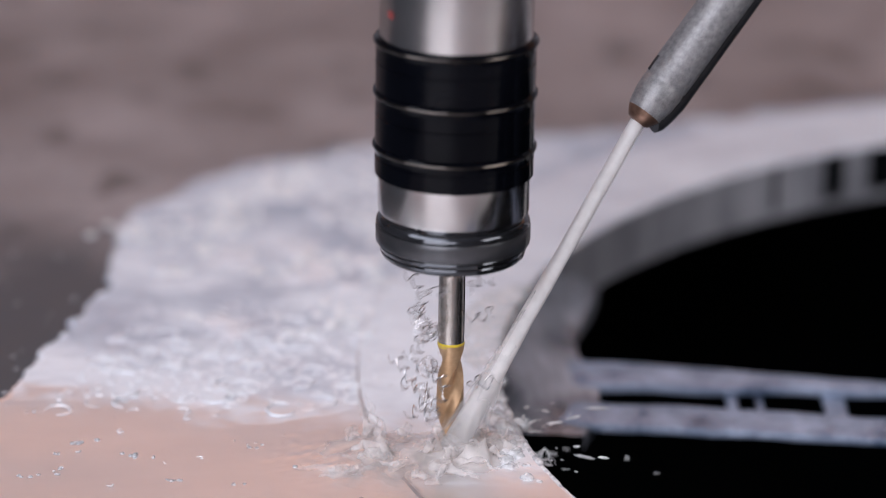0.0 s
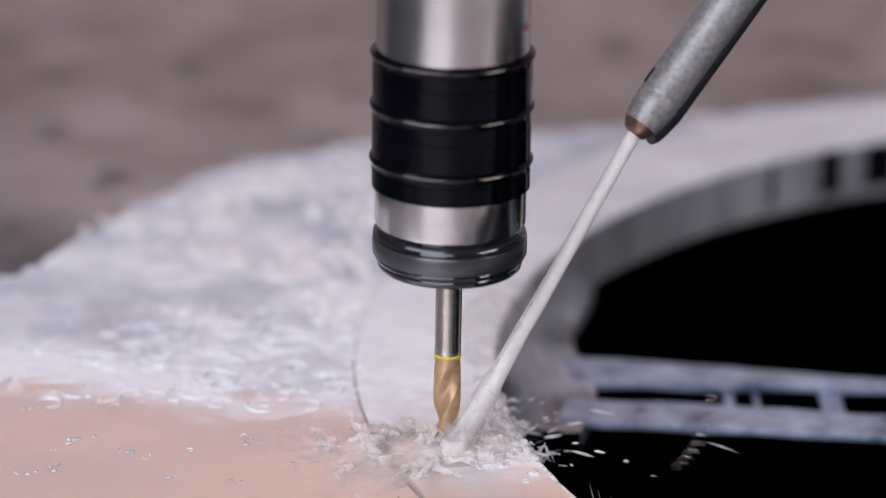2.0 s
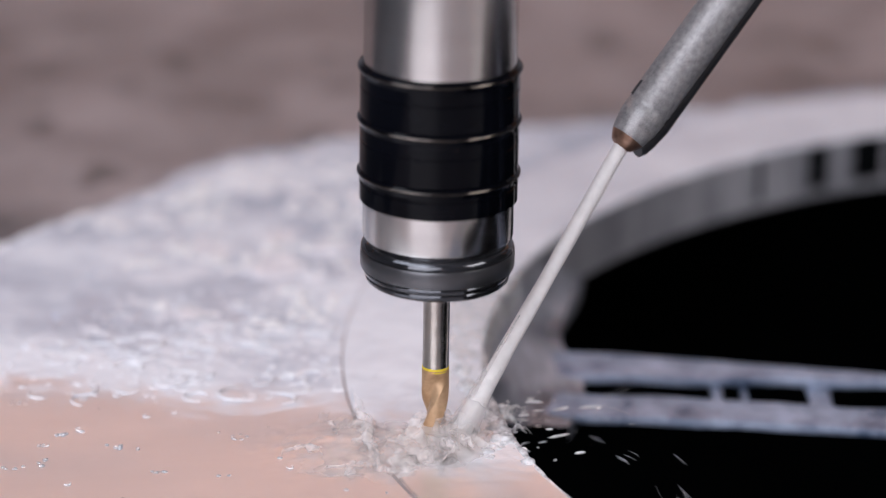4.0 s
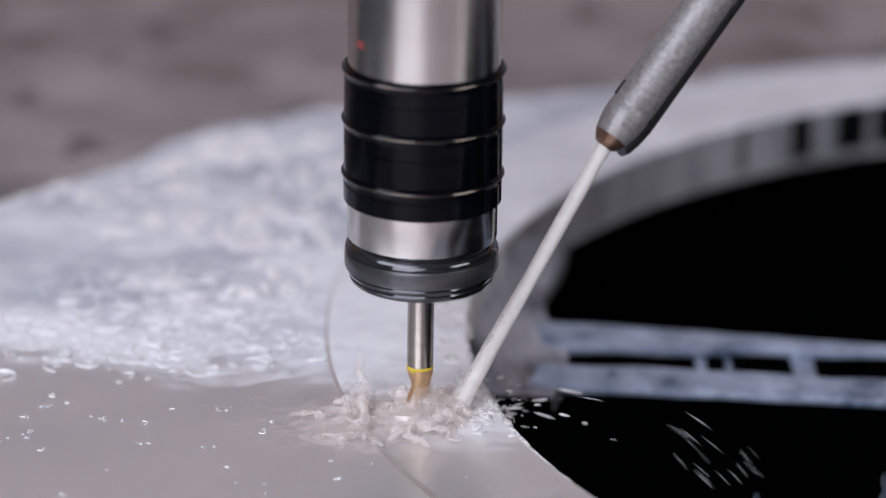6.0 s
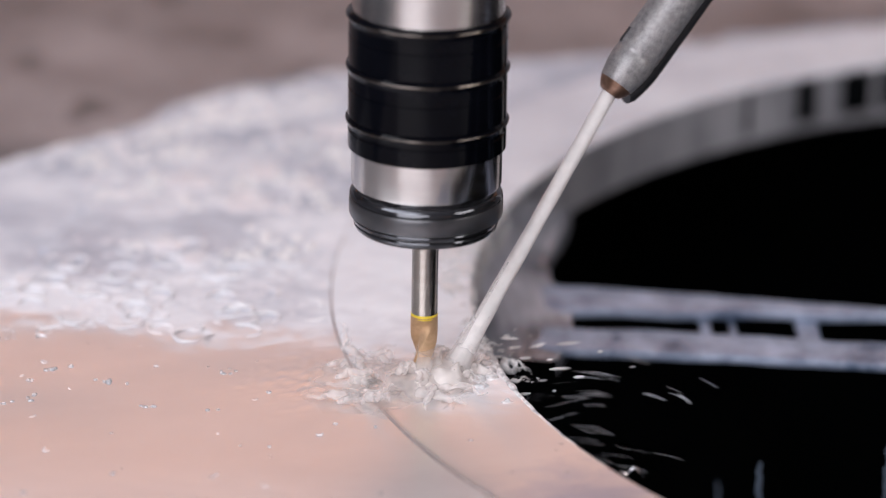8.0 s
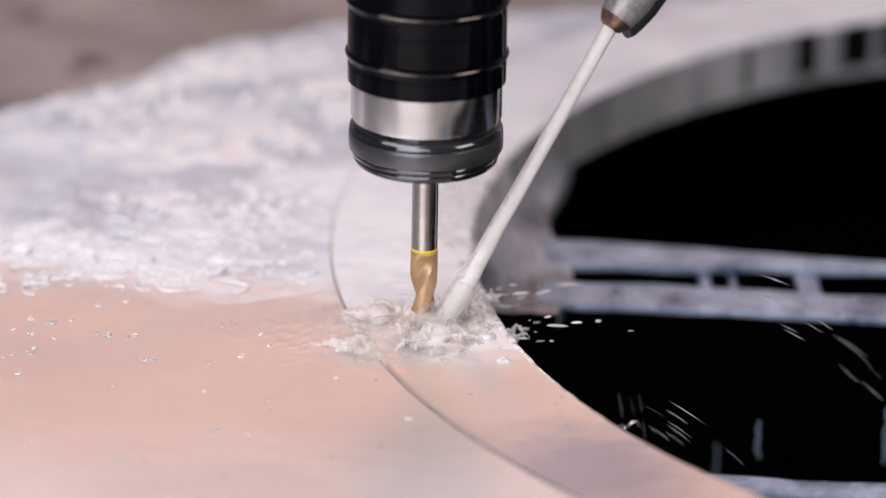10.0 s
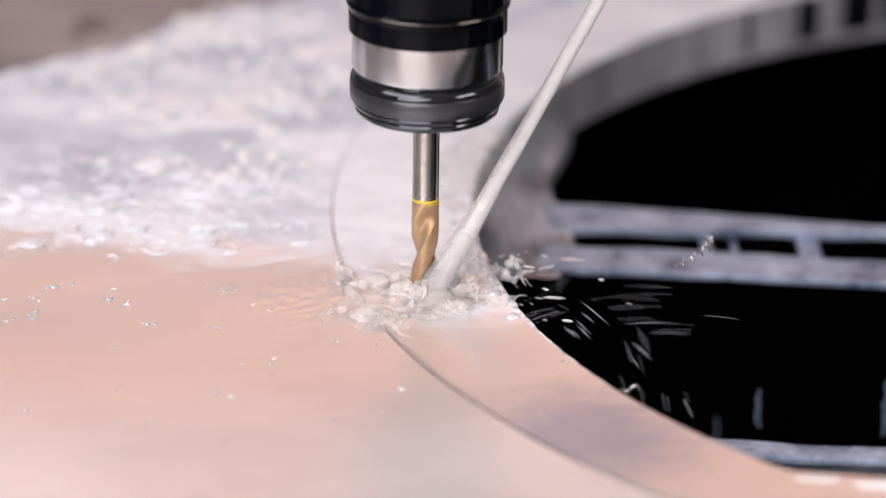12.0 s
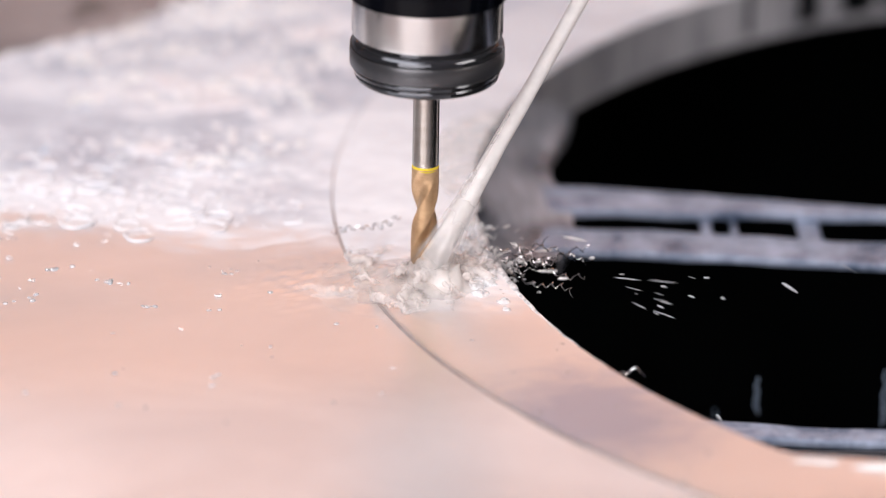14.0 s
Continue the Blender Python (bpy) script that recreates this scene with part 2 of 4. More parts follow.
WATER.node_tree.nodes["Principled BSDF"].inputs["IOR"].default_value = 1.33
BUBBLE_GLINT.node_tree.nodes["Principled BSDF"].inputs["Transmission Weight"].default_value = 0.0
BUBBLE_GLINT.node_tree.nodes["Principled BSDF"].inputs["Coat Weight"].default_value = 1.0


def see_through(m, low, high, scale, reach=0.0, start=0.35):
    """Thin liquid: patches of it let the view pass."""
    n, l = m.node_tree.nodes, m.node_tree.links
    clear, mix, t, r = n.new("ShaderNodeBsdfTransparent"), n.new("ShaderNodeMixShader"), n.new("ShaderNodeTexNoise"), n.new("ShaderNodeMapRange")
    t.inputs["Scale"].default_value, t.inputs["Detail"].default_value = scale, 3
    co = n.new("ShaderNodeTexCoord")
    l.new(co.outputs["Object"], t.inputs["Vector"])
    r.inputs["From Min"].default_value, r.inputs["From Max"].default_value = 0.35, 0.65
    r.inputs["To Min"].default_value, r.inputs["To Max"].default_value = low, high
    l.new(t.outputs["Fac"], r.inputs["Value"])
    fac = r.outputs[0]
    if reach:
        size, fade, both = n.new("ShaderNodeVectorMath"), n.new("ShaderNodeMapRange"), n.new("ShaderNodeMath")
        size.operation, both.operation = "LENGTH", "MULTIPLY"
        l.new(co.outputs["Object"], size.inputs[0])
        fade.inputs["From Min"].default_value, fade.inputs["From Max"].default_value = reach * start, reach
        fade.inputs["To Min"].default_value, fade.inputs["To Max"].default_value = 1.0, 0.0
        l.new(size.outputs["Value"], fade.inputs["Value"])
        l.new(fac, both.inputs[0])
        l.new(fade.outputs[0], both.inputs[1])
        fac = both.outputs[0]
    l.new(fac, mix.inputs[0])
    l.new(clear.outputs[0], mix.inputs[1])
    l.new(n["Principled BSDF"].outputs[0], mix.inputs[2])
    l.new(mix.outputs[0], n["Material Output"].inputs["Surface"])


def scatter(m, share):
    """Light enters from all sides and leaves diffused, as in aerated coolant."""
    n, l = m.node_tree.nodes, m.node_tree.links
    b = n["Principled BSDF"]
    ways = [k.to_socket for k in b.outputs[0].links]
    glow, mix = n.new("ShaderNodeBsdfTranslucent"), n.new("ShaderNodeMixShader")
    l.new(b.inputs["Base Color"].links[0].from_socket, glow.inputs[0])
    mix.inputs[0].default_value = share
    l.new(b.outputs[0], mix.inputs[1])
    l.new(glow.outputs[0], mix.inputs[2])
    for way in ways:
        l.new(mix.outputs[0], way)


def splash_material(reach, low, high, sheen):
    """Foamy water that thins out towards its rim."""
    m = mat("splashing_coolant", (0.92, 0.84, 0.80), (0.97, 0.91, 0.88), 0.35, sheen, 60, 0.0, 300, 0.1)
    see_through(m, low, high, 48, reach)
    scatter(m, 0.15)
    return m


see_through(LIP_WATER, 0.35, 1.0, 190)
RUNNEL = mat("running_coolant", (0.80, 0.79, 0.80), (0.93, 0.92, 0.92), 0.18, 0.0, 60, 0.1, 300, 0.08)
see_through(RUNNEL, 0.3, 0.95, 90)
JET_WHITE = mat("coolant_jet", (0.96, 0.92, 0.905), (0.99, 0.965, 0.955), 0.6, 0.0, 60, 0.05, 300, 0.1, spec=0.1)
see_through(JET_WHITE, 0.9, 1.0, 160, 0.158, 0.72)
scatter(JET_WHITE, 0.12)
DRIP = mat("dark_trickle", (0.10, 0.13, 0.18), (0.22, 0.27, 0.35), 0.2, 0.0, 90, 0.1)
LUMP = mat("white_water", (0.92, 0.84, 0.80), (0.97, 0.91, 0.88), 0.45, 0.0, 90, 0.1, 400, 0.1)
see_through(LUMP, 0.1, 0.8, 80)
scatter(LUMP, 0.12)
CREST = mat("tumbling_coolant", (0.90, 0.83, 0.80), (0.97, 0.91, 0.89), 0.25, 0.0, 70, 0.15, 300, 0.1)
see_through(CREST, 0.08, 0.72, 100, 0.046, 0.3)
scatter(CREST, 0.12)
JET_FRAY = mat("frayed_coolant", (0.90, 0.88, 0.88), (0.97, 0.95, 0.95), 0.3, 0.0, 60, 0.05, 300, 0.1)
see_through(JET_FRAY, 0.1, 0.40, 120, 0.155, 0.7)
scatter(JET_FRAY, 0.5)
VEIL = mat("coolant_veil", (0.90, 0.86, 0.85), (0.97, 0.94, 0.93), 0.3, 0.0, 60, 0.05, 300, 0.1)
see_through(VEIL, 0.05, 0.45, 70, 0.158, 0.7)
scatter(VEIL, 0.5)
for wet_mat in (MILKY,):
    b = wet_mat.node_tree.nodes["Principled BSDF"]
    b.inputs["Transmission Weight"].default_value = 0.12
    b.inputs["IOR"].default_value = 1.33


# ---- building helpers ----
def part(name, bm, material, parent=None, label="", smooth=True, sharp=38):
    me = bpy.data.meshes.new(name)
    bmesh.ops.recalc_face_normals(bm, faces=bm.faces)
    bm.to_mesh(me)
    bm.free()
    me.materials.append(material)
    if smooth:
        me.polygons.foreach_set("use_smooth", [True] * len(me.polygons))
        me.set_sharp_from_angle(angle=radians(sharp))
    ob = new(name, me)
    if parent is not None:
        ob.parent = parent
    if label:
        ob["label"] = label
    return ob


def empty(name, m=None):
    ob = new(name)
    if m is not None:
        ob.matrix_basis = m
    return ob


def lathe(profile, seg=96, cap=True):
    """A turned solid round z from (radius, height) pairs."""
    bm = bmesh.new()
    rings = []
    for r, z in profile:
        rings.append([bm.verts.new((r * math.cos(2 * math.pi * i / seg), r * math.sin(2 * math.pi * i / seg), z)) for i in range(seg)])
    for a, b in zip(rings, rings[1:]):
        for i in range(seg):
            bm.faces.new((a[i], a[(i + 1) % seg], b[(i + 1) % seg], b[i]))
    if cap:
        bm.faces.new(rings[0])
        bm.faces.new(rings[-1])
    return bm


def box_bm(x0, x1, y0, y1, z0, z1, bevel=0.0, seg=2):
    bm = bmesh.new()
    bmesh.ops.create_cube(bm, size=1.0, matrix=Matrix.Translation(((x0 + x1) / 2, (y0 + y1) / 2, (z0 + z1) / 2))
                          @ Matrix.Diagonal((x1 - x0, y1 - y0, z1 - z0, 1)))
    if bevel:
        bmesh.ops.bevel(bm, geom=bm.edges[:], offset=bevel, segments=seg, affect="EDGES", profile=0.6)
    return bm


def tube_along(points, radius, seg=8, bm=None, flat=1.0):
    """A round strand along a line of points, tapered at both ends."""
    bm = bm or bmesh.new()
    rings, n = [], len(points)
    for i, p in enumerate(points):
        a, b = points[max(i - 1, 0)], points[min(i + 1, n - 1)]
        d = (b - a).normalized()
        u = d.orthogonal().normalized() if i == 0 else (u - d * u.dot(d)).normalized()
        v = d.cross(u)
        r = radius(i / (n - 1)) if callable(radius) else radius
        rings.append([bm.verts.new(p + (u * math.cos(2 * math.pi * k / seg) + v * math.sin(2 * math.pi * k / seg) * flat) * r) for k in range(seg)])
    for a, b in zip(rings, rings[1:]):
        for k in range(seg):
            bm.faces.new((a[k], a[(k + 1) % seg], b[(k + 1) % seg], b[k]))
    bm.faces.new(rings[0])
    bm.faces.new(rings[-1])
    return bm


# ---- the plate, the pit and the added enclosure ----
CX, CY, R_HOLE = 0.360, 0.074, 0.338
R_STEP = R_HOLE + 0.053
RING_Z = 0.0022


def step_r(a):
    """The outer step of the rim is turned slightly off the bore's axis."""
    return 0.379 + 0.0215 * math.cos(a - radians(150))


def polar(r, a, z):
    return (CX + r * math.cos(a), CY + r * math.sin(a), z)


def annulus(radii_z, seg=360, off_axis=False):
    """A ring-shaped skin about the bore's axis from (radius, height) pairs."""
    bm = bmesh.new()
    rings = [[bm.verts.new(polar(r + (step_r(2 * math.pi * i / seg) - R_STEP if off_axis and r > R_HOLE + 0.02 else 0), 2 * math.pi * i / seg, z)) for i in range(seg)] for r, z in radii_z]
    for a, b in zip(rings, rings[1:]):
        for i in range(seg):
            bm.faces.new((a[i], a[(i + 1) % seg], b[(i + 1) % seg], b[i]))
    return bm


tagged(part("ground", annulus([(R_HOLE + 0.008, 0.0), (0.6, 0.0), (1.0, 0.0), (6.5, 0.0)]), PLATE),
       "dry grey-brown cast plate with dark blotches around the bore", "machine table", kind="structure")
tagged(part("pit", lathe([(0.62, -0.42), (0.62, -0.045)], 96, cap=False), SHADE_BLACK), "wall of the space below the bore, its shade painted black", "pit", kind="structure").location = (CX, CY, 0)
tagged(part("pit_floor", lathe([(0.02, -0.43), (0.63, -0.43)], 96), SHADE_BLACK), "floor far below the bore, its shade painted black", "pit floor", kind="structure").location = (CX, CY, 0)


def panel(name, x0, x1, y0, y1, z0, z1, m, label):
    return tagged(part(name, box_bm(x0, x1, y0, y1, z0, z1), m, smooth=False), label, "wall", kind="structure")


# Unseen panels added around the plate for the coolant and steel to reflect.
panel("wall_back_low", -3.8, 3.8, 2.4, 2.46, 0.002, 1.02, WALL_GREY, "unseen light grey lower panel that the coolant film reflects")
panel("wall_back_high", -3.8, 3.8, 2.4, 2.46, 1.022, 2.4, WALL_WARM, "unseen warm beige upper panel that the coolant film reflects")
panel("wall_left", -3.86, -3.802, -2.6, 2.46, 0.002, 2.4, WALL_GREY, "unseen light grey side panel of the added enclosure")
# This one is dark so that the holder's right side reflects dark.
panel("wall_right", 3.802, 3.86, -2.6, 2.46, 0.002, 2.4, UNSEEN_DARK, "unseen dark side panel, added to darken the holder's reflection")
panel("wall_front", -3.8, 3.8, -2.66, -2.6, 0.002, 2.4, WALL_GREY, "unseen light grey front panel of the added enclosure")
panel("ceiling", -3.86, 3.86, -2.66, 2.46, 2.402, 2.46, WALL_GREY, "unseen light grey roof of the added enclosure")
# Unseen panel added to slide across and turn the coolant's reflection grey.
door = tagged(part("sliding_grey_panel", box_bm(-1.1, 1.1, -0.02, 0.02, 0.0, 1.30, 0.006), REFLECTED_GREY), "unseen grey sliding panel that hides the warm panel's reflection", "door")

# ---- the workpiece ----
workpiece = tagged(empty("bored_flange", pose(0, 0, 0)), "wet bored steel flange with a raised ring and ribs inside", "workpiece")
part("step", annulus([(R_STEP + 0.0012, -0.004), (R_STEP + 0.0010, 0.0012), (R_STEP + 0.0004, RING_Z - 0.0004), (R_STEP - 0.0003, RING_Z)], off_axis=True), STEP_SHADE, workpiece, "step round the rim with its shade painted dark")
part("rim", annulus([(R_STEP - 0.0003, RING_Z), (R_HOLE + 0.012, RING_Z),
                     (R_HOLE + 0.0015, RING_Z), (R_HOLE, RING_Z - 0.0015)], off_axis=True), RING_WET, workpiece, "raised rim under thin coolant")
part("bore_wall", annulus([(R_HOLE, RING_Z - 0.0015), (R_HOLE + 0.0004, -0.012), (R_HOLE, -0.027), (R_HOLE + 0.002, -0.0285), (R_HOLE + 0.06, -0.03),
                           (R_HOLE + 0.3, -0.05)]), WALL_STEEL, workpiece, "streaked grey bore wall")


def slot(angle, half, z0, z1):
    a0, a1 = angle - half, angle + half
    bm = bmesh.new()
    n = 5
    grid = [[bm.verts.new(polar(R_HOLE - 0.0006 - d, a0 + (a1 - a0) * i / n, z)) for i in range(n + 1)] for z, d in ((z0, 0), (z0, 0.0008), (z1, 0.0008), (z1, 0))]
    for p, q in zip(grid, grid[1:]):
        for i in range(n):
            bm.faces.new((p[i], p[i + 1], q[i + 1], q[i]))
    return bm


# Thin black patches stand in for the shaded slots; nothing is cut.
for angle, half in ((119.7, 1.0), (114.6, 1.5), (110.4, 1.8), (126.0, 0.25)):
    part("slot", slot(radians(angle), radians(half), -0.022, 0.0002), SHADE_BLACK, workpiece, "black patch laid on the bore wall as a shaded slot")


def rail(x0, x1, front, back, z0, z1, taper_end=0.22):
    """A bar along x; front and back are (y at its start, slope), straight on from taper_end."""
    bm = box_bm(x0, x1, -0.5, 0.5, z0, z1, 0.0)
    bmesh.ops.subdivide_edges(bm, edges=[e for e in bm.edges if abs(e.verts[0].co.x - e.verts[1].co.x) > 0.001], cuts=max(2, int((x1 - x0) * 110)))
    for v in bm.verts:
        run = min(v.co.x, taper_end) - x0
        rest = max(0.0, v.co.x - taper_end)
        y0, y1 = front[0] + front[1] * run, back[0] + back[1] * run
        v.co.y = (y0 if v.co.y < 0 else y1) + rest * (front[1] + back[1]) / 2
        v.co += Vector((0, noise.noise(v.co * 40) * 0.0012, noise.noise(v.co * 37 + Vector((5, 0, 0))) * 0.0010))
    bmesh.ops.bevel(bm, geom=[e for e in bm.edges if len(e.link_faces) == 2 and e.calc_face_angle() > 1.0], offset=0.0013, segments=3, affect="EDGES", profile=0.5)
    return bm


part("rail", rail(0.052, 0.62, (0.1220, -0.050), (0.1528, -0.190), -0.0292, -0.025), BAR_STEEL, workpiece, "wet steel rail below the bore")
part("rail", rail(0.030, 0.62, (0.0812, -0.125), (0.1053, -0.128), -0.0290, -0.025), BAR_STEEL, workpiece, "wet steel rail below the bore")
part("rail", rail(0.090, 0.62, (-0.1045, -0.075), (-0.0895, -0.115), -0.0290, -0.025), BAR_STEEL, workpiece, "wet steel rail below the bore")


def land():
    """A flat land that fills the near side of the bore behind a straight edge."""
    bm = bmesh.new()
    rows, n = [], 40
    for i in range(n + 1):
        x = 0.10 + 0.34 * i / n
        back = -0.1752 + -0.1453 * (x - 0.13)
        front = CY - math.sqrt((R_HOLE + 0.001) ** 2 - (x - CX) ** 2)
        back = max(back, front)
        ys = [back, back] + [back + (front - back) * j / 8 for j in range(9)]
        zs = [-0.016, RING_Z - 0.0012] + [RING_Z - 0.0003] * 9
        rows.append([bm.verts.new((x, y + (0.0006 if j == 1 else 0), z)) for j, (y, z) in enumerate(zip(ys, zs))])
    for p, q in zip(rows, rows[1:]):
        for j in range(10):
            bm.faces.new((p[j], p[j + 1], q[j + 1], q[j]))
    return bm


part("land", land(), RING_WET, workpiece, "flat wet land with a straight edge", sharp=50)
for x, wide in ((0.1215, 0.005), (0.1345, 0.003), (0.1635, 0.010)):
    part("rib", rail(x, x + wide, (0.078, -0.1), (0.124, -0.1), -0.0320, -0.0288), BAR_STEEL, workpiece, "short steel rib between two rails")


def gusset():
    """The hollow-curved web that joins the rails to the bore wall."""
    bm = bmesh.new()
    inner = [(0.0703, 0.2478), (0.066, 0.222), (0.060, 0.200), (0.0572, 0.180), (0.058, 0.160), (0.063, 0.142), (0.066, 0.125), (0.066, 0.098), (0.058, 0.068)]
    n, m, rows = 40, 10, []
    for i in range(n + 1):
        u = i / n
        k = min(int(u * 8), 7)
        f = u * 8 - k
        px, py = [inner[k][d] * (1 - f) + inner[k + 1][d] * f for d in (0, 1)]
        wx, wy, _ = polar(R_HOLE + 0.001, radians(149 + 32.5 * u), 0)
        lift = 0.024 * min(1.0, u / 0.25) ** 0.7 * min(1.0, (1 - u) / 0.12 + 0.15)
        row = []
        for j in range(m + 1):
            v = j / m
            x, y = wx + (px - wx) * v, wy + (py - wy) * v
            h = -0.0265 + lift * (1 - v) ** 2.2 + 0.0007 * noise.noise(Vector((x * 120, y * 120, 2)))
            row.append(bm.verts.new((x, y, h)))
        row.append(bm.verts.new((px, py, -0.034)))
        rows.append(row)
    for p, q in zip(rows, rows[1:]):
        for j in range(m + 1):
            bm.faces.new((p[j], p[j + 1], q[j + 1], q[j]))
    return bm


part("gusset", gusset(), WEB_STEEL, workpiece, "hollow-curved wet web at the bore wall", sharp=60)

# ---- coolant on the plate ----
WET = [(96, 0.397), (108, 0.401), (119.6, 0.409), (129.3, 0.424), (138.4, 0.463), (143.6, 0.500), (148.3, 0.529), (154.4, 0.544),
       (160.1, 0.546), (168.9, 0.522), (175.9, 0.527), (185.4, 0.545), (191, 0.58), (197, 0.72), (215, 0.92), (260, 0.98), (290, 0.92), (318, 0.66), (340, 0.44)]


def wet_edge(a):
    r = np.interp(a, [p[0] for p in WET], [p[1] for p in WET])
    return r + 0.008 * noise.noise(Vector((a * 0.35, 0, 0))) + 0.004 * noise.noise(Vector((a * 1.3, 3, 0))) + 0.0022 * noise.noise(Vector((a * 6, 7, 0)))


def foam_height(x, y):
    """Froth: rounded swells that grow beyond the calm part of the film."""
    calm = min(1.0, max(0.0, (y - 0.034) / 0.05))
    stir = 0.0011 * math.exp(-((x + 0.040) ** 2 / 0.0007 + (y + 0.022) ** 2 / 0.0006)) * abs(noise.noise(Vector((x * 190, y * 260, 6))))
    if calm <= 0:
        return stir + 0.00038 * noise.noise(Vector((x * 14, y * 22, 1)))
    big = 0.5 + 0.5 * noise.noise(Vector((x * 24, y * 34, 1)))
    mid = 1 - abs(noise.noise(Vector((x * 85, y * 130, 4))))
    fine = 1 - abs(noise.noise(Vector((x * 210, y * 330, 8))))
    return stir + calm * big * (0.0008 * mid * mid + 0.0003 * fine * fine * mid)


def sheet(a0, a1, z, extra, step=0.2, rings=120):
    """A thin lying skin of liquid between the rim's step and its ragged outer edge."""
    bm = bmesh.new()
    rows = []
    n = int((a1 - a0) / step)
    for i in range(n + 1):
        a = a0 + (a1 - a0) * i / n
        out, start = wet_edge(a) + extra, step_r(radians(a)) - 0.005
        row = []
        for k in range(rings + 2):
            if k > rings:
                p = polar(out + 0.0008, radians(a), -0.0002)
            else:
                r = start + (out - start) * k / rings
                x, y, _ = polar(r, radians(a), 0)
                h = foam_height(x, y)
                p = (x, y, z + h + (0.0004 if k == rings else 0))
            row.append(bm.verts.new(p))
        rows.append(row)
    for a, b in zip(rows, rows[1:]):
        for k in range(rings + 1):
            bm.faces.new((a[k], a[k + 1], b[k + 1], b[k]))
    return bm


tagged(part("coolant_film", sheet(92, 252, 0.0014, 0), FILM), "thin milky coolant film with foam on the plate", "coolant", kind="stuff")
# Unseen sheet added so the holder reflects bright film, not dark plate.
tagged(part("coolant_film", sheet(252, 340, 0.0014, 0, 1.0, 30), FILM), "unseen milky coolant film added on the near side for the holder to reflect", "coolant", kind="stuff")
PIVOT = (-0.131, 0.303)


def lead_edge(r):
    """How far the sheet's leading edge strays from its straight line, in degrees."""
    return 260 + 4 * noise.noise(Vector((r * 22, 1, 0))) + (2.2 * noise.noise(Vector((r * 70, 5, 0))) + 1.0 * noise.noise(Vector((r * 240, 9, 0)))) * min(1, 0.1 / max(r, 0.03))


def tongue_bm():
    bm = bmesh.new()
    rows = []
    for i in range(181):
        r = 0.004 + 0.42 * i / 180
        a0 = lead_edge(r)
        end = 338
        while end > a0 + 2 and math.hypot(PIVOT[0] + r * math.cos(radians(end)) - CX, PIVOT[1] + r * math.sin(radians(end)) - CY) < R_STEP - 0.004:
            end -= 1
        row = [bm.verts.new((r * math.cos(radians(a0 - 0.05 / r)), r * math.sin(radians(a0 - 0.05 / r)), -0.0002))]
        for k in range(21):
            a = radians(a0 + (end - a0) * k / 20)
            x, y = r * math.cos(a), r * math.sin(a)
            row.append(bm.verts.new((x, y, 0.0005 - 0.0002 * k / 20 + 0.3 * foam_height(x + PIVOT[0], y + PIVOT[1]) * min(1, k / 3))))
        rows.append(row)
    for p, q in zip(rows, rows[1:]):
        for k in range(21):
            bm.faces.new((p[k], p[k + 1], q[k + 1], q[k]))
    return bm


tongue = tagged(part("coolant_tongue", tongue_bm(), FILM), "advancing ragged sheet of foaming coolant", "coolant", kind="stuff")
tongue.matrix_basis = pose(*PIVOT, 0)
follower = copy_thing(tongue, pose(*PIVOT, -0.0001))

def wash():
    """Stirred coolant on the rim, thrown up round the cutter."""
    bm = bmesh.new()
    rows = []
    for i in range(241):
        a = 150 + 84 * i / 240
        row = []
        for k in range(57):
            x, y, _ = polar(R_HOLE + 0.0012 + (step_r(radians(a)) - R_HOLE - 0.0022) * k / 56, radians(a), 0)
            near = math.exp(-((x - TOOL[0]) ** 2 + (y - TOOL[1]) ** 2) / 0.0011)
            lip = math.exp(-((k / 56) / 0.10) ** 2) * math.exp(-((a - 186) / 13) ** 2)
            h = (0.00005 + 0.0013 * near) * abs(noise.noise(Vector((x * 120, y * 190, 3)))) + 0.0010 * lip * (0.5 + noise.noise(Vector((a * 1.5, k * 0.05, 2))))
            row.append(bm.verts.new((x, y, RING_Z + 0.0002 + max(h, 0))))
        rows.append(row)
    for p, q in zip(rows, rows[1:]):
        for k in range(56):
            bm.faces.new((p[k], p[k + 1], q[k + 1], q[k]))
    return bm


# ---- spindle tool ----
TOOL = (0.0015, -0.015)
tagged(part("coolant_wash", wash(), RING_WET), "stirred coolant lying on the raised rim", "coolant", kind="stuff")
holder = tagged(empty("tool_holder"), "steel milling chuck with black ribbed sleeve and clamping nut", "tool holder")
part("shaft", lathe([(0.0270, 0.034), (0.0294, 0.080), (0.0294, 0.26)]), HOLDER_STEEL, holder, "bright ground steel shaft")
part("band", lathe([(0.0270, 0.0185), (0.0290, 0.0192), (0.0293, 0.0200), (0.0293, 0.0360)]), HOLDER_STEEL, holder, "bright ground steel band")
z = 0.0343
for top in (0.0470, 0.0684, 0.0889):
    mid = (z + top) / 2 + 0.0008
    prof = [(0.0285, z), (0.0307, z + 0.0003), (0.0307, mid - 0.0002), (0.0304, mid), (0.0304, mid + 0.0004), (0.0307, mid + 0.0006),
            (0.0307, top - 0.0040), (0.0314, top - 0.0016), (0.0314, top - 0.0012), (0.0302, top)]
    part("sleeve_ring", lathe(prof), SLEEVE_BLACK, holder, "black sleeve ring with a raised lip", sharp=9)
    # Thin metal ring added for the highlight along the sleeve's edge.
    part("lip", lathe([(0.0311, top - 0.0024), (0.0316, top - 0.0020), (0.0317, top - 0.0016), (0.0314, top - 0.0011)], cap=False), LIP_GLINT, holder, "thin metallic ring added for the highlight on a sleeve ring")
    z = top
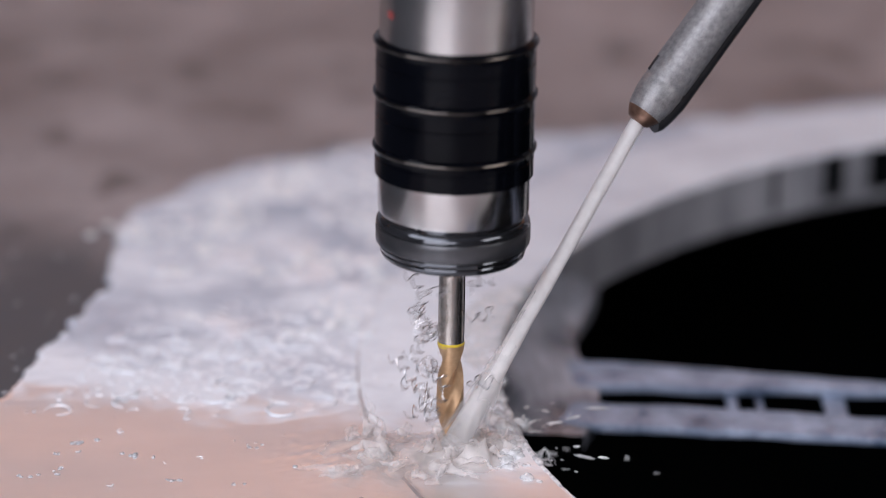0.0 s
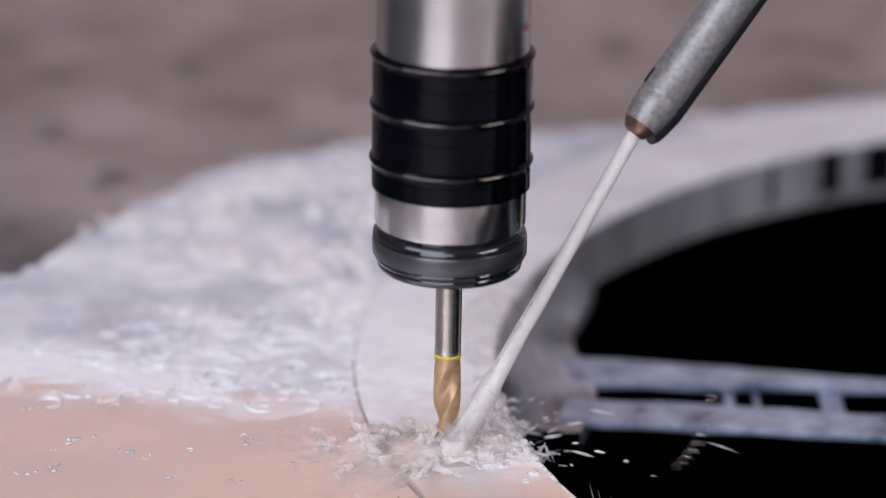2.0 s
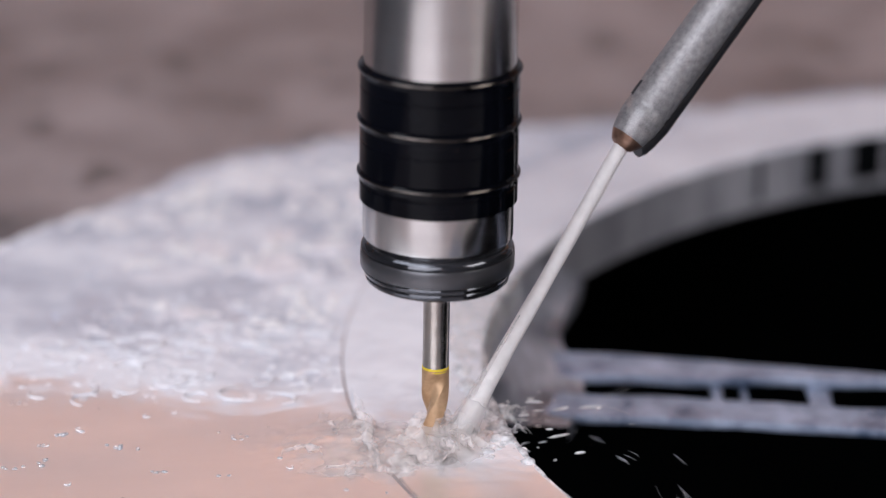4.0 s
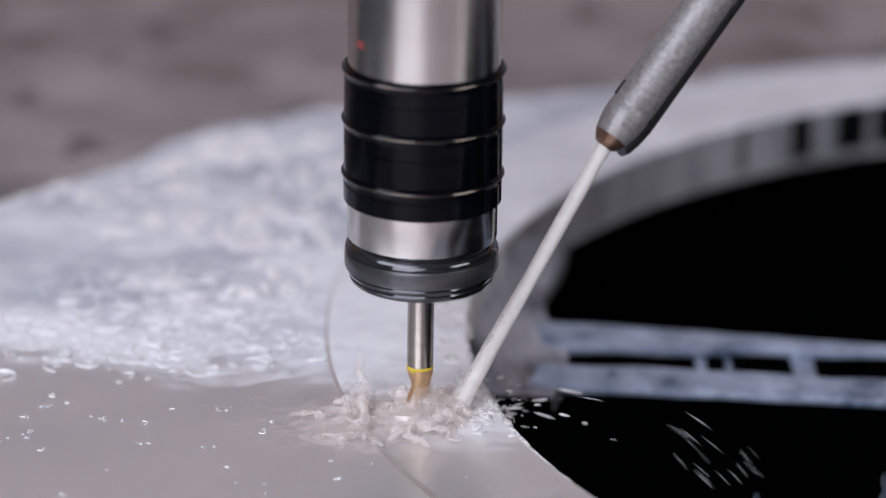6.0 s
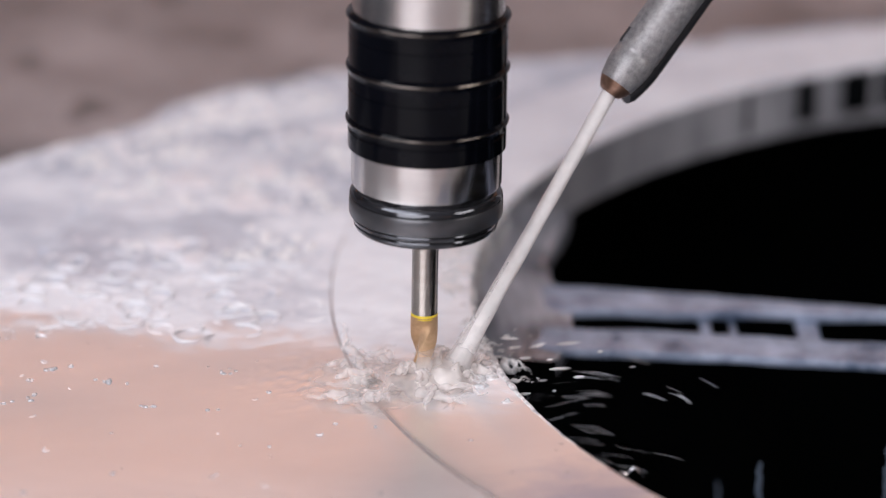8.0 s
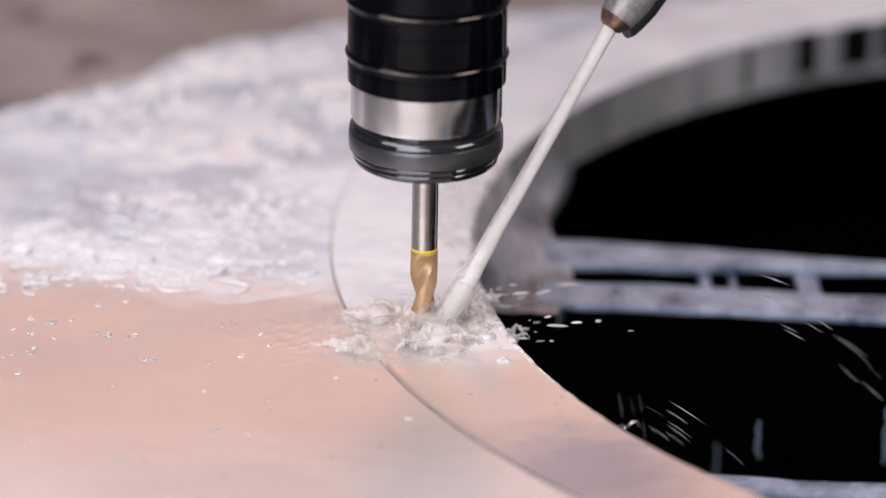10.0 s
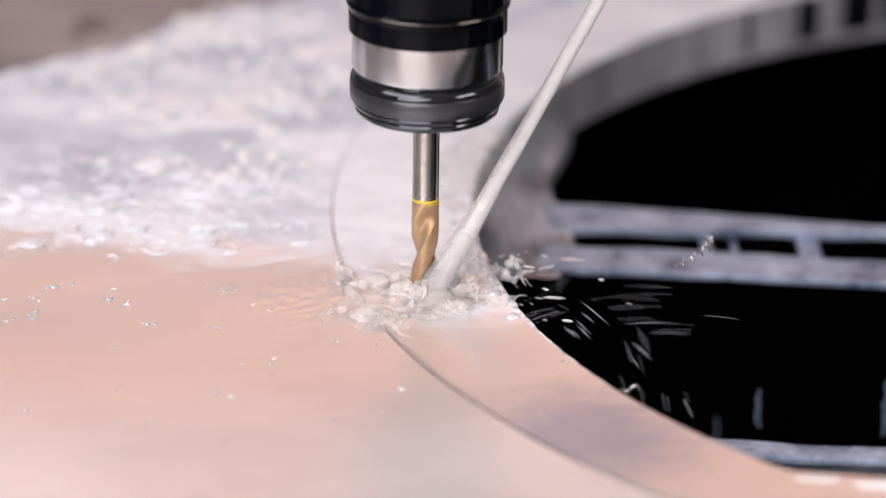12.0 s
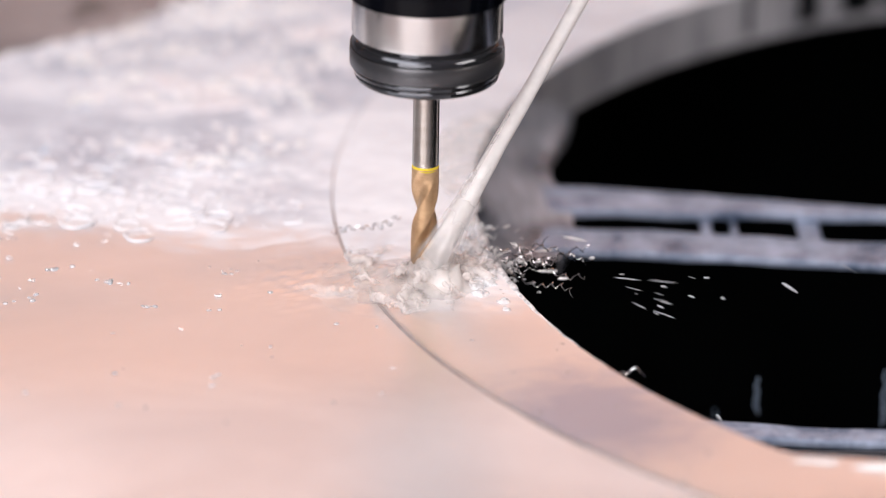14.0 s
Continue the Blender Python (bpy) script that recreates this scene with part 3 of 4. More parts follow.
nut = part("nut", lathe([(0.006, 0.0), (0.0250, 0.0), (0.0268, 0.0005), (0.0280, 0.0016), (0.0283, 0.0028), (0.0280, 0.0034), (0.0286, 0.0040), (0.0291, 0.0054),
                         (0.0288, 0.0060)]), NUT_BLACK, holder, "black clamping nut")
part("nut_band", lathe([(0.0288, 0.0058), (0.0299, 0.0066), (0.0301, 0.0074), (0.0301, 0.0126), (0.0297, 0.0134)]), NUT_KNURL, nut, "brushed dark nut band")
part("nut_collar", lathe([(0.0292, 0.0132), (0.0300, 0.0140), (0.0298, 0.0152), (0.0288, 0.0166), (0.0276, 0.0172), (0.0272, 0.0190)]), NUT_BLACK, nut, "glossy black nut collar")


def dot():
    bm = bmesh.new()
    bmesh.ops.create_circle(bm, cap_ends=True, segments=24, radius=0.0017)
    for v in bm.verts:
        q = v.co.copy()
        s = 1 + 0.25 * noise.noise(Vector((q.x * 900, q.y * 900, 0)))
        a = q.x * s / 0.0295
        v.co = Vector((0.02955 * math.sin(a), -0.02955 * math.cos(a), 0.1005 + q.y * s))
    return bm


part("paint_dot", dot(), RED, holder, "small red paint dot")


def fluted(length, radius, twist, seg=48, rings=70):
    """Two helical flutes cut from a rod, from the tip upwards."""
    bm = bmesh.new()
    rows = []
    for i in range(rings + 1):
        h = length * i / rings
        run = min(1.0, (length - h) / 0.008)
        row = []
        for k in range(seg):
            a = 2 * math.pi * k / seg
            w = abs(math.sin(a))
            cut = 0.46 * run * (1 - min(1.0, w / 0.80) ** 2.2)
            lead = 0.05 * run * (0.5 + 0.5 * math.sin(2 * a + 0.9))
            r = radius * (1 - cut - lead)
            b = a + twist * h
            row.append(bm.verts.new((r * math.cos(b), r * math.sin(b), -length + h)))
        rows.append(row)
    for p, q in zip(rows, rows[1:]):
        for k in range(seg):
            bm.faces.new((p[k], p[(k + 1) % seg], q[(k + 1) % seg], q[k]))
    bm.faces.new(rows[0])
    bm.faces.new(rows[-1])
    return bm


mill = tagged(empty("end_mill"), "gold-coated two-flute end mill with a yellow ring", "cutter")
part("shank", lathe([(0.0052, -0.0360), (0.0052, 0.006)], 48), SHANK_STEEL, mill, "plain steel shank")
part("ring", lathe([(0.0051, -0.0380), (0.0053, -0.0377), (0.0053, -0.0361), (0.0051, -0.0358)], 48), YELLOW, mill, "yellow marking ring")
flutes = part("fluted_body", fluted(0.046, 0.0054, 105.0), GOLD, mill, "gold-coated helical flutes")
flutes.location = (0, 0, -0.0370)

# ---- coolant nozzle and jet ----
TIP = Vector((0.0765, 0.030, 0.1214))
BACK = Vector((0.1146, 0.050, 0.1701))
JET_END = Vector((0.0028, -0.0260, 0.003))


def along(ob, a, b):
    ob.matrix_basis = Matrix.Translation(a) @ (b - a).to_track_quat("Z", "Y").to_matrix().to_4x4()


nozzle = tagged(empty("coolant_nozzle"), "scuffed round steel coolant nozzle with a tapered tip", "nozzle")
along(nozzle, TIP, BACK)
part("barrel", lathe([(0.0050, 0.0020), (0.0073, 0.0036), (0.0087, 0.0100), (0.0091, 0.0160), (0.0088, 0.0165), (0.0088, 0.0180), (0.0092, 0.0186), (0.0094, 0.19)], 64),
     NOZZLE_STEEL, nozzle, "scuffed steel barrel")
part("orifice", lathe([(0.0028, -0.0016), (0.0046, -0.0008), (0.0060, 0.0012), (0.0070, 0.0032), (0.0074, 0.0040)], 40), COPPER, nozzle, "copper-coloured orifice")
# Dark tube added to paint in the shade on the barrel's underside.
part("shade_strip", tube_along([Vector((0.0012 * k / 12, -0.0066 - 0.0034 * min(1.0, k / 3), 0.0025 + 0.187 * (k / 12) ** 2)) for k in range(13)], 0.0041, 12), NOZZLE_SHADE, nozzle,
     "dark strip that paints in the shade along the barrel")
part("notch", box_bm(0.0012, 0.0026, 0.0078, 0.0096, 0.018, 0.025, 0.0005), NUT_KNURL, nozzle, "small worn mark on the barrel")


def jet_bm(length):
    bm = bmesh.new()
    seg, rings, rows = 20, 60, []
    for i in range(rings + 1):
        h = length * i / rings
        f = i / rings
        row = []
        for k in range(seg):
            a = 2 * math.pi * k / seg
            r = 0.0030 + 0.0022 * f ** 4 + (0.0002 + 0.0008 * f ** 3) * noise.noise(Vector((math.cos(a) * 1.5, math.sin(a) * 1.5, h * 60)))
            row.append(bm.verts.new((r * math.cos(a), r * math.sin(a), h)))
        rows.append(row)
    for p, q in zip(rows, rows[1:]):
        for k in range(seg):
            bm.faces.new((p[k], p[(k + 1) % seg], q[(k + 1) % seg], q[k]))
    return bm


jet = tagged(empty("coolant_jet"), "straight white jet of coolant that frays at its end", "coolant")
LENGTH = (JET_END - TIP).length
part("stream", jet_bm(LENGTH), JET_WHITE, jet)


def fray(seed):
    """A loose filament that leaves the stream near its end."""
    r = random.Random(seed)
    a = r.uniform(0, 6.28)
    start = LENGTH * r.uniform(0.5, 0.8)
    pts = []
    for i in range(14):
        f = i / 13
        d = 0.0026 + 0.0065 * f * f * r.uniform(0.8, 1.2)
        pts.append(Vector((math.cos(a + f * 0.6) * d, math.sin(a + f * 0.6) * d, start + (LENGTH - start + 0.004) * f)))
    return tube_along(pts, lambda f: 0.0004 + 0.0011 * math.sin(math.pi * min(f + 0.1, 1)) * 0.8, 8)


for seed in range(7):
    part("filament", fray(seed), JET_FRAY, jet, "thin frayed strand of coolant")


def veil_bm(seed):
    """A thin apron of water that opens round the foot of the stream."""
    bm = bmesh.new()
    seg, rings, rows = 40, 26, []
    for i in range(rings + 1):
        f = i / rings
        row = []
        for k in range(seg):
            a = 2 * math.pi * k / seg
            d = Vector((math.cos(a), math.sin(a), 0))
            r = 0.0030 + (0.0075 + 0.004 * noise.noise(d * 1.4 + Vector((seed, 0, 0)))) * f ** 1.8 + 0.0009 * f * noise.noise(d * 5 + Vector((seed, f * 3, 0)))
            row.append(bm.verts.new((d.x * r, d.y * r, LENGTH * (0.62 + 0.39 * f))))
        rows.append(row)
    for p, q in zip(rows, rows[1:]):
        for k in range(seg):
            bm.faces.new((p[k], p[(k + 1) % seg], q[(k + 1) % seg], q[k]))
    return bm


part("veil", veil_bm(2.7), VEIL, jet, "thin translucent apron of coolant")
along(jet, TIP, JET_END)

# ---- splash round the cutter ----
def splash_bm(seed, radius, height, flare):
    bm = bmesh.new()
    seg, rings, rows = 72, 26, []
    for i in range(rings + 1):
        f = i / rings
        row = []
        for k in range(seg):
            a = 2 * math.pi * k / seg
            d = Vector((math.cos(a), math.sin(a), 0))
            n1 = noise.noise(d * 1.6 + Vector((seed, f * 2, 0)))
            n2 = noise.noise(d * 5 + Vector((seed, f * 5, 3)))
            r = radius * (0.30 + 0.70 * f ** flare) * (1 + 0.25 * n1 + 0.03 * n2)
            h = height * (1 - f) ** 1.6 * (1 + 0.15 * n1) + 0.0005 * n2 * (1 - f) - 0.001 * f
            row.append(bm.verts.new((d.x * r, d.y * r, h)))
        rows.append(row)
    for p, q in zip(rows, rows[1:]):
        for k in range(seg):
            bm.faces.new((p[k], p[(k + 1) % seg], q[(k + 1) % seg], q[k]))
    bm.faces.new(rows[0])
    return bm


splashes = []
for seed, radius, height, flare, low, high in ((1.3, 0.015, 0.013, 1.9, 0.25, 0.95), (7.7, 0.026, 0.008, 1.5, 0.20, 0.9), (4.1, 0.034, 0.005, 1.2, 0.05, 0.7),
                                               (9.4, 0.042, 0.0030, 1.1, 0.0, 0.6)):
    splashes.append(tagged(part("splash", splash_bm(seed, radius, height, flare), splash_material(max(radius, height * 1.1) * 1.15, low, high, 0.35 if radius > 0.03 else 0.0)),
                           "white churning splash round the cutter", "splash", "splash"))


def lump(rng, reach, size):
    """A rolling lump of white water."""
    a, ph = rng.uniform(0, 6.28), rng.uniform(0, 40)
    at = Vector((math.cos(a) * reach, math.sin(a) * reach, size * 0.25))
    bm = bmesh.new()
    bmesh.ops.create_icosphere(bm, subdivisions=4, radius=1.0)
    for v in bm.verts:
        d = v.co.normalized()
        g = 1 + 0.45 * noise.noise(d * 1.5 + Vector((ph, 0, 0))) + 0.12 * noise.noise(d * 3 + Vector((0, ph, 0)))
        v.co = Vector((d.x * size * g * 1.25, d.y * size * g, d.z * size * g * 0.6)) + at
    return bm


rng = random.Random(77)
for i, s_ob in enumerate(splashes):
    for k in range((0, 4, 3, 0)[i]):
        part("lump", lump(rng, (0.009, 0.017, 0.026, 0.034)[i] * rng.uniform(0.7, 1.25), (0.0042, 0.0056, 0.0048, 0.0026)[i] * rng.uniform(0.6, 1.3)), LUMP, s_ob, "rolling lump of white water")

def shred(rng, start, reach, rise, wide):
    """A torn lobe of water flung outward: thick at its root, ragged and thin at its tip."""
    a, ph, n = rng.uniform(0, 2 * math.pi), rng.uniform(0, 60), 22
    bend = rng.uniform(-0.5, 0.5)
    pts = []
    for i in range(n + 1):
        f = i / n
        b = a + bend * f + 0.25 * noise.noise(Vector((f * 3, ph, 0)))
        d = start + reach * f
        pts.append(Vector((math.cos(b) * d, math.sin(b) * d, 0.0004 + rise * 4 * f * (1 - f) * (1 + 0.5 * noise.noise(Vector((f * 4, ph, 3)))) + rise * 0.5 * f)))

    def girth(f):
        return 0.00025 + wide * (1 - f) ** 0.7 * max(0.2, 0.75 + 0.9 * noise.noise(Vector((f * 6, ph, 7))))
    bm = tube_along(pts, girth, 16, flat=0.55)
    for v in bm.verts:
        v.co += 0.0011 * noise.noise_vector(v.co * 260 + Vector((ph, 0, 0)))
    return bm


for i, s_ob in enumerate(splashes):
    for k in range((5, 9, 10, 9)[i]):
        part("shred", shred(rng, (0.004, 0.008, 0.014, 0.020)[i], (0.009, 0.014, 0.017, 0.015)[i] * rng.uniform(0.6, 1.3),
                            (0.006, 0.0045, 0.003, 0.0015)[i] * rng.uniform(0.4, 1.4), (0.0040, 0.0046, 0.0042, 0.0030)[i] * rng.uniform(0.6, 1.2)), CREST, s_ob, "torn lobe of white water")


def crest_bm(seed, a0, a1, thick):
    """A ridge of tumbling water along the rim's step, about its own middle."""
    mid = Vector(polar(step_r(radians((a0 + a1) / 2)), radians((a0 + a1) / 2), RING_Z))
    pts = []
    for i in range(91):
        f = i / 90
        a = a0 + (a1 - a0) * f
        sway = 0.0022 * noise.noise(Vector((f * 5, seed, 0))) + 0.0010 * noise.noise(Vector((f * 14, seed, 5)))
        lift = thick * math.sin(math.pi * f) * (0.35 + 0.7 * noise.noise(Vector((f * 7, seed, 9))))
        pts.append(Vector(polar(step_r(radians(a)) + sway * 1.6, radians(a), RING_Z + lift)) - mid)

    def girth(f):
        swell = 0.75 + 0.55 * noise.noise(Vector((f * 9, seed, 2))) + 0.25 * noise.noise(Vector((f * 23, seed, 4)))
        return 0.0002 + thick * max(0.0, math.sin(math.pi * f)) ** 0.8 * max(0.15, swell)
    bm = tube_along(pts, girth, 26)
    for v in bm.verts:
        v.co += 0.0013 * noise.noise_vector(v.co * 240 + Vector((seed, 0, 0))) + 0.0003 * noise.noise_vector(v.co * 620 + Vector((0, seed, 0)))
    return bm, mid


crests = []
for seed, a0, a1, thick in ((2.0, 186.5, 197.0, 0.0020), (5.5, 189.5, 202.0, 0.0024)):
    bm, mid = crest_bm(seed, a0, a1, thick)
    crests.append((tagged(part("splash_crest", bm, CREST), "tumbling ridge of white water along the rim's step", "splash", "splash"), mid))

# ---- foam, bubbles and drops ----
def blob(bm, at, rx, ry, rz, seed, seg=12, rings=6, rough=0.3):
    """A low uneven mound."""
    rows = []
    for i in range(rings + 1):
        f = i / rings * math.pi / 2
        row = []
        for k in range(seg):
            a = 2 * math.pi * k / seg
            d = Vector((math.cos(a) * math.cos(f), math.sin(a) * math.cos(f), math.sin(f)))
            g = 1 + rough * noise.noise(d * 1.7 + Vector((seed, seed * 2, 0)))
            row.append(bm.verts.new((at[0] + d.x * rx * g, at[1] + d.y * ry * g, at[2] + d.z * rz * g)))
        rows.append(row)
    for p, q in zip(rows, rows[1:]):
        for k in range(seg):
            bm.faces.new((p[k], p[(k + 1) % seg], q[(k + 1) % seg], q[k]))


def ring_bubble(bm, at, r, tube, seed, gap):
    """The raised rim of a flat bubble, open on one side like its white highlight."""
    n, m, rows = 20, 6, []
    a0 = seed * 2.4
    for i in range(n + 1):
        a = a0 + (2 * math.pi - gap) * i / n
        rr = r * (1 + 0.18 * noise.noise(Vector((math.cos(a), math.sin(a), seed))))
        w = tube * (0.35 + 0.65 * math.sin(math.pi * i / n))
        rows.append([bm.verts.new((at[0] + math.cos(a) * (rr + w * math.cos(b)), at[1] + math.sin(a) * (rr + w * math.cos(b)), at[2] + w * 0.8 * math.sin(b)))
                     for b in [2 * math.pi * k / m for k in range(m)]])
    for p, q in zip(rows, rows[1:]):
        for k in range(m):
            bm.faces.new((p[k], p[(k + 1) % m], q[(k + 1) % m], q[k]))


def on_plate(rng, x0, x1, y0, y1, margin=0.004):
    """A place on the wet plate, outside the raised rim."""
    while True:
        x, y = rng.uniform(x0, x1), rng.uniform(y0, y1)
        r, a = math.hypot(x - CX, y - CY), math.degrees(math.atan2(y - CY, x - CX)) % 360
        if step_r(radians(a)) + margin < r < wet_edge(a) - 0.01:
            return x, y


rng = random.Random(11)
foams = []
for batch in range(4):
    bm = bmesh.new()
    for k in range(15):
        x, y = on_plate(rng, -0.22, 0.02, 0.11, 0.36)
        size = rng.choice((0.002, 0.003, 0.005, 0.008)) * rng.uniform(0.8, 1.3)
        for j in range(12):
            w = min(0.0026, size * rng.uniform(0.25, 0.6))
            blob(bm, (x + rng.gauss(0, size * 1.1), y + rng.gauss(0, size * 0.9), 0.0012), w, w, w * 0.6, rng.uniform(0, 90), rough=0.15)
    foams.append(tagged(part("foam_clump", bm, MILKY), "scattered white clumps of drifting foam", "foam", kind="stuff"))
def raft(rng, x, y, wide, deep):
    """A drifting island of fine foam with a lobed outline, thin at its margin."""
    bm = bmesh.new()
    seg, rings, ph, rows = 56, 12, rng.uniform(0, 60), []
    for i in range(rings + 1):
        f = i / rings
        row = []
        for k in range(seg):
            a = 2 * math.pi * k / seg
            d = Vector((math.cos(a), math.sin(a), 0))
            g = (1 + 0.42 * noise.noise(d * 1.4 + Vector((ph, 0, 0))) + 0.16 * noise.noise(d * 4.5 + Vector((0, ph, 0)))) * max(f, 0.01)
            px, py = x + d.x * wide * g, y + d.y * deep * g
            lump_h = 0.0006 + 0.0011 * abs(noise.noise(Vector((px * 190, py * 190, ph)))) + 0.0009 * abs(noise.noise(Vector((px * 70, py * 70, ph))))
            row.append(bm.verts.new((px, py, 0.0016 + lump_h * (1 - f ** 5) - 0.0012 * f ** 5)))
        rows.append(row)
    for p, q in zip(rows, rows[1:]):
        for k in range(seg):
            bm.faces.new((p[k], p[(k + 1) % seg], q[(k + 1) % seg], q[k]))
    return bm


for k in range(26):
    x, y = on_plate(rng, -0.20, 0.03, 0.09, 0.34, 0.012)
    grow = rng.choice((0.4, 0.6, 0.8, 1.1))
    foams.append(tagged(part("foam_raft", raft(rng, x, y, 0.013 * grow * rng.uniform(0.8, 1.3), 0.012 * grow), FOAM), "white drifting island of fine foam on the coolant", "foam", "foam islands", kind="stuff"))
bubbles = []
for batch in range(4):
    bm = bmesh.new()
    for k in range(34):
        if rng.random() < 0.88:
            x, y = on_plate(rng, -0.20, 0.02, 0.025, 0.13)
        else:
            x, y = on_plate(rng, -0.20, 0.04, -0.12, 0.02)
        r = rng.choice((0.0012, 0.002, 0.003, 0.005, 0.0065)) * rng.uniform(0.7, 1.3)
        if y < 0.02:
            r = min(r, 0.0014)
        ring_bubble(bm, (x, y, 0.0016 + 0.0009 * min(1.0, max(0.0, (y - 0.025) / 0.06))), r, min(0.0007, 0.00022 + r * 0.095), rng.uniform(0, 50), rng.uniform(1.0, 4.2))
    bubbles.append(tagged(part("bubble_rim", bm, BUBBLE_GLINT), "white rims of flat bubbles with their highlights painted in", "bubbles", kind="stuff"))
for batch in range(2):
    bm = bmesh.new()
    for k in range(210):
        x, y = on_plate(rng, -0.20, 0.02, 0.037, 0.15)
        w = rng.uniform(0.0003, 0.0008) * (1.4 if rng.random() < 0.15 else 1.0)
        blob(bm, (x, y, 0.0013 + foam_height(x, y)), w * rng.uniform(1.0, 2.2), w, w * 0.7, k, 8, 3, 0.2)
    bubbles.append(tagged(part("froth", bm, BUBBLE_GLINT), "fine froth painted white for glints on the coolant", "foam", kind="stuff"))
bm = bmesh.new()
for k in range(24):
    x, y = on_plate(rng, -0.19, 0.02, -0.15, 0.05)
    blob(bm, (x, y, 0.0012), rng.uniform(0.0005, 0.0014), rng.uniform(0.0005, 0.0012), rng.uniform(0.0004, 0.001), k, 10, 5, 0.2)
for k in range(26):
    a, r = radians(rng.uniform(178, 232)), R_HOLE + rng.uniform(0.004, 0.046)
    x, y, _ = polar(r, a, 0)
    blob(bm, (x, y, RING_Z - 0.0003), rng.uniform(0.0005, 0.0015), rng.uniform(0.0005, 0.0012), rng.uniform(0.0004, 0.001), k, 10, 5, 0.2)
for k in range(9):
    cx, cy = on_plate(rng, -0.17, -0.03, -0.06, 0.03)
    for j in range(rng.randint(2, 7)):
        w = rng.uniform(0.0004, 0.0010)
        blob(bm, (cx + rng.gauss(0, 0.0028), cy + rng.gauss(0, 0.0016), 0.0013), w * 1.3, w, w * 0.8, j + k * 9, 10, 5, 0.25)
tagged(part("standing_drop", bm, WATER), "small clear drops standing on the wet steel", "drops", kind="stuff")
bm = bmesh.new()
for k in range(60):
    r = 0.36 * (k + rng.random()) / 60
    a = radians(lead_edge(r) + 0.05 / max(r, 0.01))
    x, y = r * math.cos(a), r * math.sin(a)
    w = rng.choice((0.0005, 0.0008, 0.0013, 0.0019))
    blob(bm, (x, y, 0.0002), w, w, w * 0.8, k, 12, 6, 0.1)
part("edge_bead", bm, BUBBLE_GLINT, tongue, "beads painted white for highlights on the sheet's ragged edge")
bm = bmesh.new()
for k in range(70):
    x, y = rng.uniform(-0.25, -0.10), rng.uniform(-0.06, 0.22)
    w = rng.uniform(0.0004, 0.0012)
    blob(bm, (x, y, 0.0), w * 1.5, w, w * 0.5, k, 10, 4, 0.3)
tagged(part("plate_drop", bm, WATER), "clear drops spattered on the dry plate", "drops", kind="stuff")

# Flat white patches paint in the glints on the land.
for x, y, wide, deep in ((0.1405, -0.1820, 0.0090, 0.0017), (0.1640, -0.1862, 0.0105, 0.0020), (0.1950, -0.1905, 0.0120, 0.0022)):
    glint_patch = part("glint_patch", raft(rng, 0, 0, wide, deep), MILKY)
    tagged(glint_patch, "thin white patch painted as a glint on the land", "coolant", kind="stuff").matrix_basis = pose(x, y, RING_Z - 0.0016)

# coolant sheet that runs over the bore's edge below the jet
def runnel(a0, a1, seed, reach):
    bm = bmesh.new()
    n, m, rows = 26, 22, []
    for i in range(n + 1):
        a = radians(a0 + (a1 - a0) * i / n)
        row = []
        edge = max(0.0, math.sin(math.pi * i / n)) ** 0.5
        for k in range(m + 1):
            f = k / m
            over = max(0.0, (f - 0.55) / 0.45)
            r = R_HOLE + 0.022 * (1 - f / 0.55) * edge if f < 0.55 else R_HOLE - 0.0016 - 0.002 * over
            h = RING_Z + 0.0006 * edge if f < 0.55 else RING_Z - 0.0002 - reach * over * edge
            g = 0.0011 * noise.noise(Vector((a * 50 + seed, f * 6, seed))) * edge
            row.append(bm.verts.new(polar(r - abs(g) * over, a, h + abs(g) * (1 - over))))
        rows.append(row)
    for p, q in zip(rows, rows[1:]):
        for k in range(m):
            bm.faces.new((p[k], p[k + 1], q[k + 1], q[k]))
    return bm


tagged(part("coolant_runnel", runnel(163, 182, 3, 0.020), RUNNEL), "white coolant running over the edge of the bore", "coolant", kind="stuff")


def edge_bead():
    """The swollen wet lip of the bore beside the cutter."""
    pts, n = [], 150
    for i in range(n + 1):
        a = 168 + 44 * i / n
        wob = 0.0007 * noise.noise(Vector((a * 0.9, 0, 3)))
        pts.append(Vector(polar(R_HOLE + 0.0010 + wob, radians(a), RING_Z - 0.0002)))

    def thick(f):
        near = math.exp(-((f - 0.52) / 0.26) ** 2)
        return 0.0003 + near * (0.0013 + 0.0019 * max(0.0, noise.noise(Vector((f * 26, 2, 0)))) + 0.0006 * max(0.0, noise.noise(Vector((f * 80, 5, 0)))))
    return tube_along(pts, thick, 10)


tagged(part("coolant_lip", edge_bead(), LIP_WATER), "swollen bright bead of coolant along the bore edge", "coolant", kind="stuff")


def lip_water(seed):
    """Glassy lumps of water piled against the bore edge below the jet, about their own middle."""
    r = random.Random(seed)
    bm = bmesh.new()
    mid = Vector(polar(R_HOLE + 0.004, radians(192), RING_Z))
    for k in range(46):
        a = 192 + r.gauss(0, 3.8)
        at = Vector(polar(R_HOLE + 0.002 + abs(r.gauss(0, 0.0045)), radians(a), RING_Z - 0.0004)) - mid
        w = r.choice((0.0010, 0.0015, 0.0022, 0.0030)) * r.uniform(0.8, 1.2)
        blob(bm, at, w, w * r.uniform(0.9, 1.7), w * r.uniform(0.5, 1.0), r.uniform(0, 90), 14, 7, 0.5)
    return bm, mid


lip_waters = []
